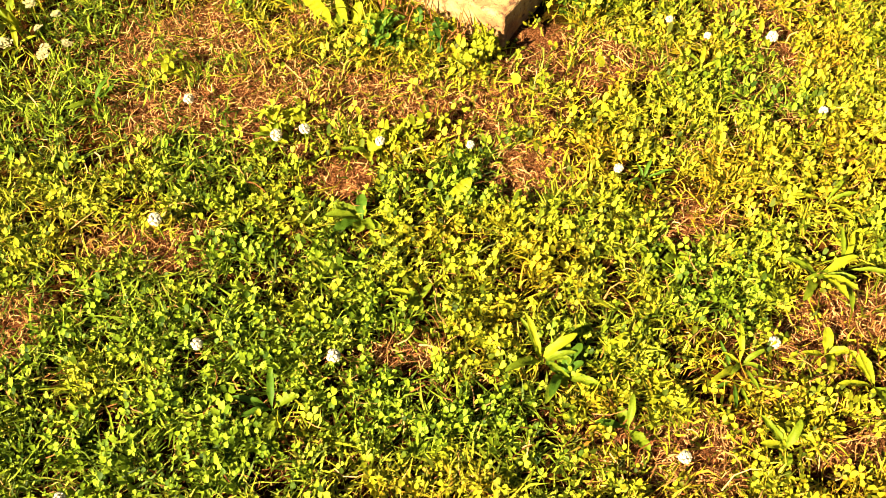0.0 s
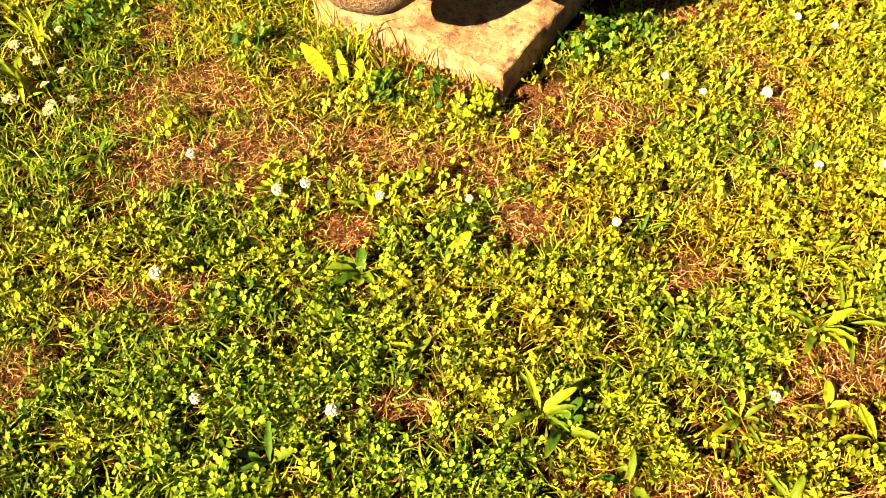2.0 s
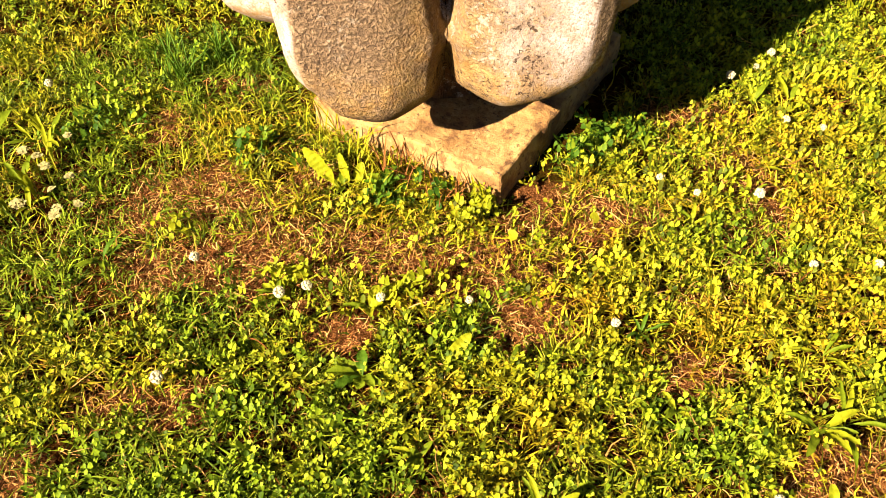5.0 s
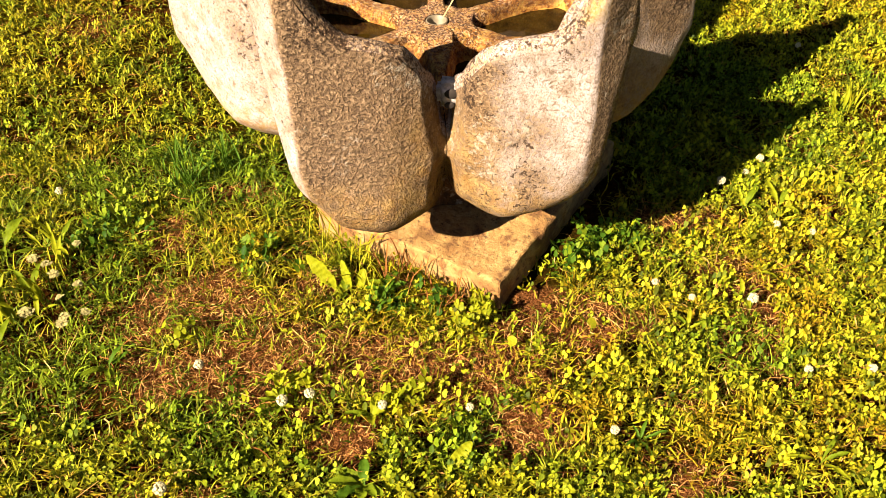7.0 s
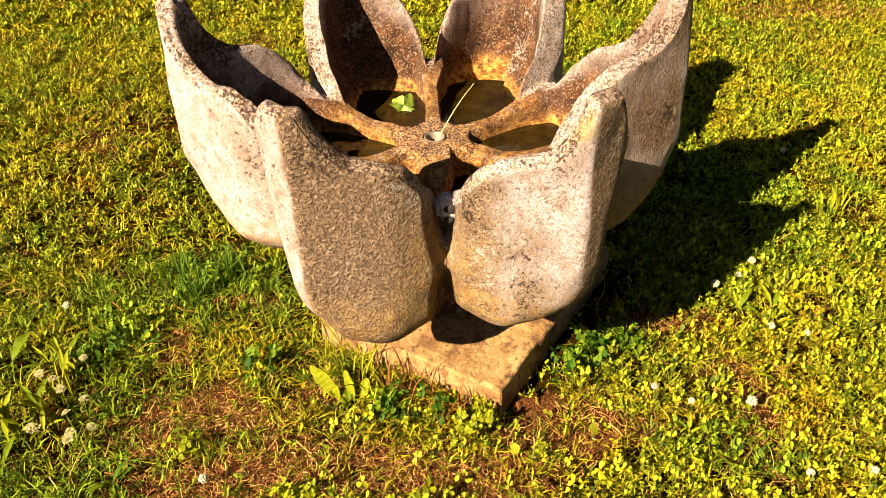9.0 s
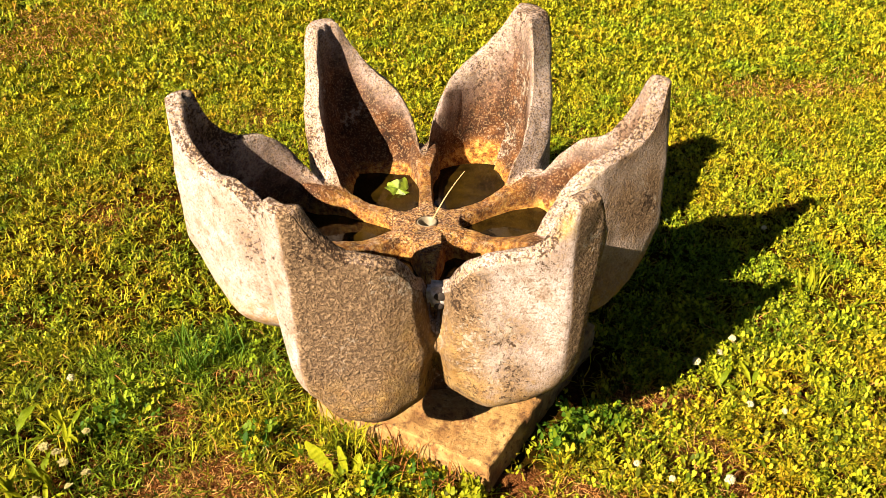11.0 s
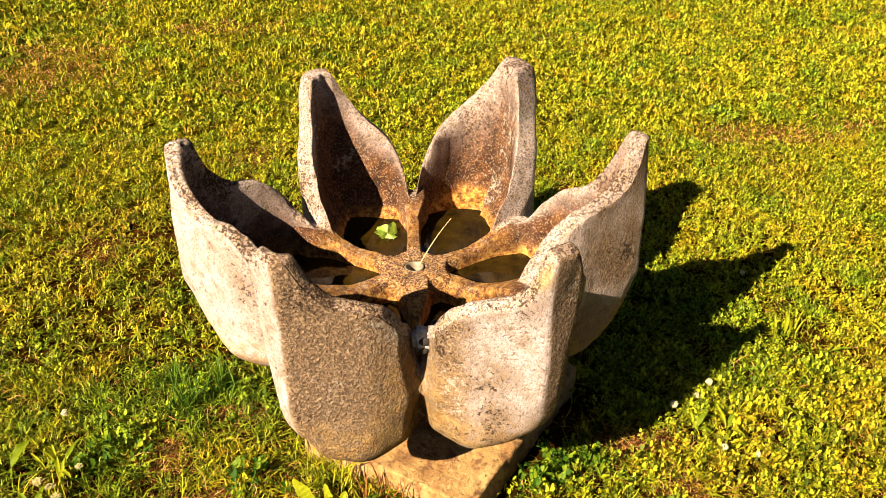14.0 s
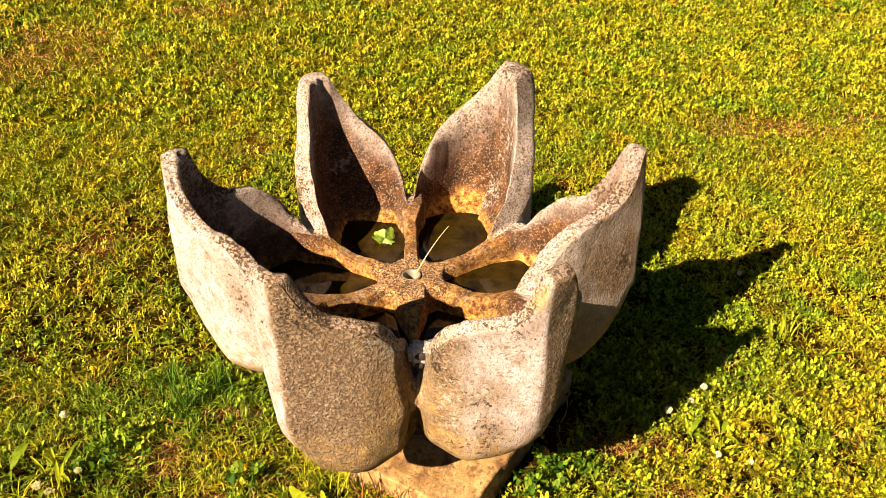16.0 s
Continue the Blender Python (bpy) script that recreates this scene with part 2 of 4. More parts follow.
def ground_sheet():
    xs = np.concatenate([[-600, -120, -30, -9], np.linspace(-4.5, 4.5, 181), [9, 30, 120, 600]])
    ys = np.concatenate([[-600, -120, -30, -8], np.linspace(-3.5, 6.5, 201), [12, 35, 130, 600]])
    verts, faces = [], []
    for y in ys:
        for x in xs:
            near = -4.6 < x < 4.6 and -3.6 < y < 6.6
            verts.append((x, y, ground_height(x, y) if near else -0.012))
    n = len(xs)
    for j in range(len(ys) - 1):
        for i in range(n - 1):
            a = j * n + i
            faces.append((a, a + 1, a + n + 1, a + n))
    ob = new("ground", mesh_of("ground", verts, faces, [SOIL]))
    return tagged(ob, "brown thatchy soil under the sunlit lawn", "ground", kind="structure")


ground = ground_sheet()

# ---- the plinth ----
PLINTH_TURN, PLINTH_SIDE, PLINTH_WIDE, PLINTH_TOP = 57.0, 0.64, 0.53, 0.078
CORNER = Vector((0.114, -0.450))
ALONG = Vector((math.cos(radians(PLINTH_TURN)), math.sin(radians(PLINTH_TURN))))
ACROSS = Vector((-ALONG.y, ALONG.x))
PLINTH_MID = CORNER + (ALONG * PLINTH_SIDE + ACROSS * PLINTH_WIDE) / 2


def plinth():
    bm = bmesh.new()
    bmesh.ops.create_cube(bm, size=1)
    h = PLINTH_TOP + 0.10
    bmesh.ops.transform(bm, verts=bm.verts, matrix=Matrix.Diagonal((PLINTH_SIDE, PLINTH_WIDE, h, 1)))
    bmesh.ops.bevel(bm, geom=list(bm.edges), offset=0.009, segments=3, profile=0.6, affect="EDGES")
    bmesh.ops.subdivide_edges(bm, edges=[e for e in bm.edges if e.calc_length() > 0.1], cuts=44, use_grid_fill=True)
    for v in bm.verts:
        n = noise.noise_vector(v.co * 9) * 0.006 + noise.noise_vector(v.co * 34) * 0.0034 + noise.noise_vector(v.co * 90) * 0.0012
        v.co += n
    me = bpy.data.meshes.new("plinth")
    bm.to_mesh(me)
    bm.free()
    me.materials.append(PLINTH)
    ob = new("plinth", me)
    ob.matrix_world = pose(PLINTH_MID.x, PLINTH_MID.y, PLINTH_TOP - h / 2, 0, 0, PLINTH_TURN)
    tagged(ob, "square weathered concrete plinth sunk in the grass", "plinth")


plinth()

# ---- the stone flower ----
MIDDLE = (-0.015, 0.0)
BOWL = [(0.07, 0.17), (0.17, 0.18), (0.20, 0.25), (0.225, 0.32), (0.25, 0.385), (0.275, 0.44), (0.30, 0.49), (0.33, 0.535), (0.36, 0.565), (0.40, 0.592), (0.44, 0.615), (0.50, 0.70), (0.60, 0.9)]
RIM_HIGH = [(0, 1.0), (2.9, 0.995), (3.7, 0.930), (5.2, 0.835), (7.0, 0.762), (9.2, 0.732), (12.8, 0.720), (17.5, 0.702), (21, 0.662), (24, 0.58), (26, 0.47), (28, 0.33), (30, 0.21)]
RIM_LOW = [(0, 1.0), (2.9, 0.997), (3.8, 0.945), (5.2, 0.86), (7.5, 0.78), (9.5, 0.73), (12.5, 0.685), (17, 0.63), (20.5, 0.575), (23.5, 0.48), (26, 0.37), (28, 0.26), (30, 0.20)]
RIM_EVEN = [(0, 1.0), (2.9, 0.997), (3.8, 0.95), (5.2, 0.89), (7.5, 0.805), (10, 0.725), (12.5, 0.645), (17, 0.545), (20.5, 0.475), (23.5, 0.42), (26, 0.34), (28, 0.26), (30, 0.20)]
WALL = [(0.046, 1.0), (0.056, 0.73), (0.072, 0.43), (0.098, 0.265), (0.14, 0.16), (0.18, 0.06), (0.22, 0.0)]
SHEER = [(0.046, 1.0), (0.051, 0.72), (0.058, 0.28), (0.070, 0.10), (0.11, 0.05), (0.22, 0.0)]
FLOOR, HUB_TOP, WATER_LEVEL, SLOT = 0.405, 0.494, 0.459, 0.325


def soft_min(a, b, k):
    h = max(k - abs(a - b), 0) / k
    return min(a, b) - h * h * k / 4


def soft_max(a, b, k):
    return -soft_min(-a, -b, k)


class Petal:
    """One petal: keel radius, slant of its two faces, height, offset and outward flare of its tip, how high its two
    shoulders stand, the grime on its two faces, whether the ridges beside it dip, and the degrees by which its flanks
    and keel are set askew;
    chamfer: side, slant and reach in degrees of a narrow facet beside the keel; wide: how blunt the keel is near the
    tip;
    drop: how much lower its two bellies hang; soil_shade: how much dirt and painted shade darken its two inner walls;
    crusty: how much lichen its rim bears;
    steep: how sheer its two inner walls are; full: whether a flank stays broad and then turns in sharply, as in a
    spoon;
    even: how evenly its two rims slope down from the tip."""

    def __init__(self, keel, slants, tip, shift, flare, shoulders, grime, dips=(0, 0), askew=(0, 0, 0), chamfer=None, thick=0.046, blunt=1.0, wide=0.018, drop=(0, 0), soil_shade=(1, 1), crusty=0.8, steep=(0, 0), full=(0, 0), even=(0, 0)):
        self.keel, self.slants, self.tip, self.shift = keel, [math.tan(radians(s)) for s in slants], tip, shift
        self.flare, self.shoulders, self.grime, self.dips, self.askew = flare, shoulders, grime, dips, askew
        self.chamfer, self.thick, self.blunt, self.wide, self.drop, self.soil_shade = chamfer, thick if isinstance(thick, tuple) else (thick, thick), blunt if isinstance(blunt, tuple) else (blunt, blunt), wide, drop, soil_shade
        self.crusty, self.steep, self.full, self.even = crusty, steep, full, even

    def rim(self, theta):
        near_tip = 1 - step(6, 18, abs(theta))
        a, w = abs(theta - self.shift * near_tip) * (1 + (self.blunt[theta > 0] - 1) * near_tip), self.shoulders[theta > 0]
        a, w = (a * (1 - w), 0) if w < 0 else (a, w)
        s = lerp_table(RIM_HIGH, a) * w + lerp_table(RIM_LOW, a) * (1 - w)
        s += self.even[theta > 0] * (lerp_table(RIM_EVEN, a) - s)
        at_slot = step(26.5, 30, abs(theta))
        return FLOOR + (self.tip - FLOOR) * s * (1 - at_slot) + (0.095 - 0.035 * self.dips[theta > 0]) * at_slot

    def plan(self, theta, z=0.6):
        """Radius of the outer wall: two flat faces that meet at the keel, with rounded flanks."""
        a = radians(abs(theta))
        blunt = 0.004 + self.wide * step(0.66, 0.84, z) + 0.05 * step(0.42, 0.26, z)
        soft = math.sqrt(math.sin(a) ** 2 + blunt ** 2) - blunt
        keel = self.keel + self.flare * step(0.60, 0.86, z)
        r = keel / (math.cos(a) + soft * self.slants[theta > 0])
        if self.chamfer and theta * self.chamfer[0] > 0:
            n, reach = radians(self.chamfer[1]), radians(self.chamfer[2] * (0.3 + 0.7 * step(0.28, 0.78, z)))
            flat, back = keel * math.cos(n), math.atan(self.slants[theta > 0])
            corner = flat / math.cos(reach - n)
            r = soft_min(flat / math.cos(a - n), corner * math.cos(back - reach) / math.cos(a - back), 0.01 + 0.10 * step(0.42, 0.26, z))
        low = step(0.45, 0.28, z)
        r -= 0.15 * step(11, 27, abs(theta)) if self.full[theta > 0] else (0.032 + 0.030 * low) * step(17 - 2 * low, 28, abs(theta))
        g = step(24.6 + 1.4 * step(0.56, 0.42, z) - 1.0 * low, 29.6, abs(theta))
        return r + (SLOT + 0.105 * step(0.53, 0.43, z) - 0.105 * low - r) * g

    def top(self, r, theta):
        """Height of the upper surface: rim, hollow and the ridges that part the hollows."""
        a = radians(abs(theta))
        rim = self.rim(theta)
        d = (self.plan(theta, rim) - r) * 0.84
        within = d + 0.046 - self.thick[theta > 0]
        fall = lerp_table(WALL, within) + self.steep[theta > 0] * (lerp_table(SHEER, within) - lerp_table(WALL, within))
        wall = FLOOR + (rim - FLOOR) * fall - 0.011 * (1 - min(1, max(0, d) / 0.016)) ** 2
        d2 = r * math.sin(radians(30) - a)
        rising = HUB_TOP + 0.045 * step(0.16, 0.34, r)
        falling = HUB_TOP - 0.030 * step(0.100, 0.21, r)
        w = self.dips[theta > 0]
        crest = falling * w + rising * (1 - w)
        half = 0.015 - 0.010 * w * step(0.12, 0.2, r) + (0.003 + 0.018 * w) * (1 - step(0.085, 0.20, r)) + 0.022 * (1 - w) * step(0.24, 0.33, r)
        ridge = FLOOR + (crest - FLOOR) * (1 - step(half, half + 0.013, d2))
        near = step(10, 24, abs(theta)) * w
        hub_edge = FLOOR + (HUB_TOP - FLOOR) * (1 - step(0.094 - 0.016 * near, 0.112 + 0.070 * near, r + 0.008 * math.cos(6 * radians(theta))))
        u, v = r * math.cos(a), r * math.sin(a)
        bowl = (abs(min(0.0, u - 0.215) / 0.122) ** 2.7 + (v / 0.098) ** 2.7) ** (1 / 2.7)
        hub_edge = hub_edge * w + (1 - w) * (FLOOR + (HUB_TOP - FLOOR) * step(0.93, 1.08, bowl) * step(0.24, 0.20, u))
        return soft_max(soft_max(wall, ridge, 0.022), hub_edge, 0.016)

    def mesh(self, turn):
        angles = [30 * math.copysign(abs(s) ** 1.05, s) for s in np.linspace(-1, 1, 97)]
        rows, tags = [], []
        heights = np.linspace(0, 1, 46)
        insets = np.concatenate([[0.002, 0.005, 0.010, 0.016, 0.023], np.linspace(0.03, 0.24, 76)])
        for th in angles:
            a = radians(th + turn + float(np.interp(th, (-30, 0, 30), self.askew)))
            rim = self.rim(th)
            line, tag = [], []
            for s in heights:
                z = 0.07 + (rim - 0.011 - 0.07) * s
                line.append((soft_min(self.plan(th, z), lerp_table(BOWL, z + self.drop[th > 0] * step(0, 7, abs(th)) - 0.055 * step(13, 29, abs(th)) * step(0.47, 0.33, z)), 0.075), z))
                # first value: brown stain and painted shade on the underside, below 0.30
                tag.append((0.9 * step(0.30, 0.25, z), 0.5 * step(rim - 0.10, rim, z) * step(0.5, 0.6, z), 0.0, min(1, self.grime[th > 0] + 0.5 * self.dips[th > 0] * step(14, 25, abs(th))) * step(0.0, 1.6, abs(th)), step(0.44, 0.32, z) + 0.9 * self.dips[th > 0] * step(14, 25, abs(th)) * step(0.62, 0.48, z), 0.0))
            r0 = line[-1][0]
            total = r0 - 0.031
            for i in insets:
                share = i if i < 0.03 else 0.03 + (i - 0.03) / 0.21 * (total - 0.03)
                r = r0 - share
                z = self.top(r, th)
                line.append((r, z))
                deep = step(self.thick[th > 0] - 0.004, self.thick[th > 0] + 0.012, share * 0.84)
                # dirt and painted shade of the hollow, growing inwards from the rim
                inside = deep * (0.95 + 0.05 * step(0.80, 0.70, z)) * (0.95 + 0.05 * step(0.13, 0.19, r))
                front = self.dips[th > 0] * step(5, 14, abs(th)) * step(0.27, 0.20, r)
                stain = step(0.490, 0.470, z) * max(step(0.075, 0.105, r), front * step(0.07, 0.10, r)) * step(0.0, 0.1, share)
                inside *= self.soil_shade[th > 0] + (1 - self.soil_shade[th > 0]) * step(0.70, 0.58, z)
                crown = step(0.13, 0.18, r) * step(0.32, 0.24, r) * step(HUB_TOP - 0.03, HUB_TOP - 0.01, z)
                stain = max(stain, 0.55 * crown, 0.95 * front * step(0.07, 0.10, r), 0.55 * step(0.19, 0.14, r))
                inside *= (1 - 0.6 * front) * (1 - 0.2 * step(0.12, 0.09, r) * step(HUB_TOP - 0.03, HUB_TOP - 0.01, z))
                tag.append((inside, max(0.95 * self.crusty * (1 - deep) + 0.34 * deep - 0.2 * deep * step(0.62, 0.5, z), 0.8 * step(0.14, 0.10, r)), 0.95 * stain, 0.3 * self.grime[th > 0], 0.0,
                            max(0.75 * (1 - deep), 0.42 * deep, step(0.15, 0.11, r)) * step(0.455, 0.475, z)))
            rows.append([(r * math.cos(a), r * math.sin(a), z) for r, z in line])
            tags.append(tag)
        n, m = len(rows), len(rows[0])
        verts = []
        for row in rows:
            for p in row:
                p = Vector(p)
                verts.append(p + noise.noise_vector(p * 9) * 0.004 + noise.noise_vector(p * 42) * 0.0015)
        faces = [(i * m + j, (i + 1) * m + j, (i + 1) * m + j + 1, i * m + j + 1) for i in range(n - 1) for j in range(m - 1)]
        me = mesh_of("petal", verts, faces, [STONE])
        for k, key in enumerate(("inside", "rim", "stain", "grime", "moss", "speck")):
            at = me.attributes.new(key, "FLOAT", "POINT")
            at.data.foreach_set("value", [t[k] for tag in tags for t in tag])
        return me


flower = empty("stone_flower", pose(*MIDDLE, PLINTH_TOP), "six-petalled weathered concrete flower basin holding rainwater", "sculpture")
PETALS = [Petal(0.596, (54, 50), 0.870, 0.0, -0.012, (0.5, -0.05), (0.4, 0.1), askew=(0.6, 0, 0), thick=0.036, blunt=1.5, wide=0.03, soil_shade=(1, 0.86), even=(0, 0.9)),
          Petal(0.604, (48, 12), 0.886, -2.7, 0.015, (0.3, 0.0), (0.1, 0.1), askew=(0, 0, 1), thick=(0.078, 0.044), blunt=0.60, wide=0.09, steep=(0, 0.6), full=(0, 1), soil_shade=(0.97, 1)),
          Petal(0.585, (38, 52), 0.869, 1.0, -0.008, (0.0, 0.3), (0.1, 0.1), thick=(0.048, 0.056), blunt=0.70, wide=0.08, soil_shade=(0.96, 1)),
          Petal(0.612, (50, 46), 0.868, -1.4, -0.012, (0.4, 0.6), (0.1, 0.0), thick=(0.034, 0.034), blunt=(1.7, 1.9), wide=0.03, soil_shade=(0.97, 1), crusty=1.5, steep=(1, 0.7), even=(0.25, 0.1)),
          Petal(0.564, (56, 31), 0.834, -1.0, 0.010, (-0.1, 0.9), (0.0, 1.0), (0, 1), (0, 0, 1.6), (-1, 15, 6.8), 0.030, 0.70, wide=0.004, drop=(0.004, 0.048)),
          Petal(0.580, (32, 46), 0.842, 3.0, 0.010, (0.7, 0.4), (0.12, 0.8), (1, 0), (1.8, -0.8, 0.6), (1, 7.5, 8.8), 0.030, wide=0.003, drop=(0.012, 0.004))]
for i, kind in enumerate(PETALS):
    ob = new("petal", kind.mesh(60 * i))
    ob.parent = flower
    ob.matrix_parent_inverse = Matrix.Translation((0, 0, -PLINTH_TOP))


def hub():
    verts, faces = [], []
    rings = [(0.0255, HUB_TOP - 0.12), (0.0255, HUB_TOP - 0.006), (0.028, HUB_TOP), (0.034, HUB_TOP + 0.0015), (0.040, HUB_TOP - 0.006), (0.040, HUB_TOP - 0.12)]
    n = 72
    for r, z in rings:
        for k in range(n):
            a = 2 * math.pi * k / n
            p = Vector((r * math.cos(a), r * math.sin(a), z))
            verts.append(p + noise.noise_vector(p * 9) * 0.004 + noise.noise_vector(p * 42) * 0.0015)
    for j in range(len(rings) - 1):
        for k in range(n):
            b = (k + 1) % n
            faces.append((j * n + k, j * n + b, (j + 1) * n + b, (j + 1) * n + k))
    me = mesh_of("hub_lip", verts, faces, [STONE])
    for key, value in (("inside", 0.7), ("rim", 0.9), ("stain", 0.4), ("grime", 0.2), ("moss", 0.0), ("speck", 1.0)):
        at = me.attributes.new(key, "FLOAT", "POINT")
        at.data.foreach_set("value", [value] * len(verts))
    ob = new("hub_lip", me)
    ob.parent = flower
    ob.matrix_parent_inverse = Matrix.Translation((0, 0, -PLINTH_TOP))
    tagged(ob, "raised lip round the bored centre hole")


hub()
bm = bmesh.new()
ring = []
for k in range(32):
    a = 2 * math.pi * k / 32
    ring.append([bm.verts.new((r * math.cos(a), r * math.sin(a), z)) for r, z in ((0.026, HUB_TOP - 0.09), (0.0265, HUB_TOP + 0.002), (0.0245, HUB_TOP + 0.005), (0.0215, HUB_TOP + 0.003), (0.0205, HUB_TOP - 0.09))])
for k in range(32):
    p, q = ring[k], ring[(k + 1) % 32]
    for j in range(4):
        bm.faces.new((p[j], q[j], q[j + 1], p[j + 1]))
pipe = part("pipe_collar", bm, PIPE, flower, "pale limescaled pipe collar in the hub hole")
pipe.matrix_parent_inverse = Matrix.Translation((0, 0, -PLINTH_TOP))


def water(turn):
    verts, faces = [(0.26 * math.cos(radians(turn)), 0.26 * math.sin(radians(turn)), 0)], []
    loop = []
    for th in np.linspace(-28, 28, 25):
        loop.append((0.075, th))
    for th in np.linspace(28, -28, 25):
        loop.append((0.42 - 0.10 * (abs(th) / 28) ** 2, th))
    for r, th in loop:
        verts.append((r * math.cos(radians(th + turn)), r * math.sin(radians(th + turn)), 0))
    n = len(loop)
    faces = [(0, 1 + k, 1 + (k + 1) % n) for k in range(n)]
    ob = new("water_pool", mesh_of("water_pool", verts, faces, [WATER], False))
    ob.matrix_world = pose(*MIDDLE, WATER_LEVEL - (0.028 if turn in (240, 300) else 0.0))
    tagged(ob, "still murky brown rainwater lying in a stone petal", "water", "pools in the petals")


for i in range(6):
    water(60 * i)

# ---- small things on the flower ----
def plaster_patch(m, size, holes):
    """A lump of pale mortar that plugs the slot between two petals, with weep holes."""
    bm = bmesh.new()
    bmesh.ops.create_cube(bm, size=1)
    bmesh.ops.transform(bm, verts=bm.verts, matrix=Matrix.Diagonal((*size, 1)))
    bmesh.ops.bevel(bm, geom=list(bm.edges), offset=0.010, segments=3, affect="EDGES")
    bmesh.ops.subdivide_edges(bm, edges=[e for e in bm.edges if e.calc_length() > 0.015], cuts=4, use_grid_fill=True)
    for v in bm.verts:
        v.co += noise.noise_vector(v.co * 40) * 0.005
    thing = empty("mortar_plug", m, "pale mortar plug between two stone petals", "mortar", "mortar plugs")
    part("plug", bm, PLASTER, thing)
    for x, z, s in holes:
        hb = bmesh.new()
        bmesh.ops.create_uvsphere(hb, u_segments=12, v_segments=8, radius=s)
        bmesh.ops.transform(hb, verts=hb.verts, matrix=pose(x, -size[1] / 2 - 0.001, z) @ Matrix.Diagonal((1.2, 0.35, 0.9, 1)))
        part("weep_hole", hb, DARK, thing, "dark weep hole")


plaster_patch(pose(0.022, -0.380, 0.546, 0, 0, 0), (0.080, 0.05, 0.052), ((-0.012, 0.010, 0.012), (-0.016, -0.016, 0.009)))
plaster_patch(pose(0.285, 0.172, 0.500, 0, 0, 120), (0.045, 0.05, 0.055), ())


def blade_strip(bm, points, width, fold=0.15, wave=0.0, phase=0.0, up=Vector((0, 0, 1))):
    """A leaf along the points: widest past the middle, folded along its rib, with wavy margins."""
    n = len(points)
    rows = []
    for i, p in enumerate(points):
        ahead = (points[min(n - 1, i + 1)] - points[max(0, i - 1)]).normalized()
        side = ahead.cross(up)
        side = side.normalized() if side.length > 1e-4 else Vector((1, 0, 0))
        s = i / (n - 1)
        round_tip = math.sqrt(max(0.02, 1 - max(0, (s - 0.55) / 0.45) ** 2))
        w = width * (0.14 + 0.86 * step(0.06, 0.50, s)) * round_tip
        over = side.cross(ahead).normalized()
        row = []
        for k, c in enumerate((-1, -0.55, 0, 0.55, 1)):
            ripple = wave * w * (abs(c) ** 2) * math.sin(phase + 19 * s + 1.5 * c)
            ripple += wave * 0.7 * w * math.sin(phase + 62 * s - 5 * abs(c)) * (abs(c) > 0.1)
            jag = 1 + wave * 0.35 * abs(c) * math.sin(2 * phase + 26 * s + c)
            row.append(bm.verts.new(p + side * (c * jag * w / 2) + over * (abs(c) * w * fold + ripple - (0.03 * w if k == 2 else 0))))
        rows.append(row)
    for a, b in zip(rows, rows[1:]):
        for k in range(4):
            bm.faces.new((a[k], a[k + 1], b[k + 1], b[k]))


def water_leaf():
    """A lobed green leaf that floats in one pool, tipped up at one edge."""
    bm = bmesh.new()
    mid = bm.verts.new((0, 0, 0.004))
    loop = []
    for k in range(30):
        a = 2 * math.pi * k / 30
        r = 0.038 * (0.85 + 0.15 * math.cos(3 * a + 0.5) + 0.12 * math.cos(5 * a) + 0.07 * math.sin(9 * a))
        loop.append(bm.verts.new((r * math.cos(a), r * math.sin(a), 0.010 * math.sin(3 * a) + 0.25 * r * math.cos(a - 0.6))))
    for k in range(30):
        bm.faces.new((mid, loop[k], loop[(k + 1) % 30]))
    me = bpy.data.meshes.new("fallen_leaf")
    bm.to_mesh(me)
    bm.free()
    me.materials.append(WILTED)
    ob = new("fallen_leaf", me)
    ob.matrix_world = pose(-0.094, 0.226, WATER_LEVEL + 0.008, 22, -8, 55)
    tagged(ob, "lobed green leaf floating in murky rainwater", "leaf")


water_leaf()


def stalk():
    bm = bmesh.new()
    a, b = Vector((0.0, 0.012, HUB_TOP + 0.004)), Vector((0.086, 0.100, 0.585))
    rings = []
    for i in range(9):
        s = i / 8
        c = a.lerp(b, s) + Vector((0, 0, 0.008 * math.sin(math.pi * s)))
        r = 0.0018 * (1 - 0.5 * s)
        rings.append([bm.verts.new(c + Vector((r * math.cos(k), r * 0.3 * math.sin(k), r * math.sin(k)))) for k in (0, 1.26, 2.51, 3.77, 5.03)])
    for p, q in zip(rings, rings[1:]):
        for k in range(5):
            bm.faces.new((p[k], p[(k + 1) % 5], q[(k + 1) % 5], q[k]))
    me = bpy.data.meshes.new("dry_stalk")
    bm.to_mesh(me)
    bm.free()
    me.materials.append(STALK)
    tagged(new("dry_stalk", me), "thin straw-coloured dry stalk leaning from the hub hole", "stalk")


stalk()

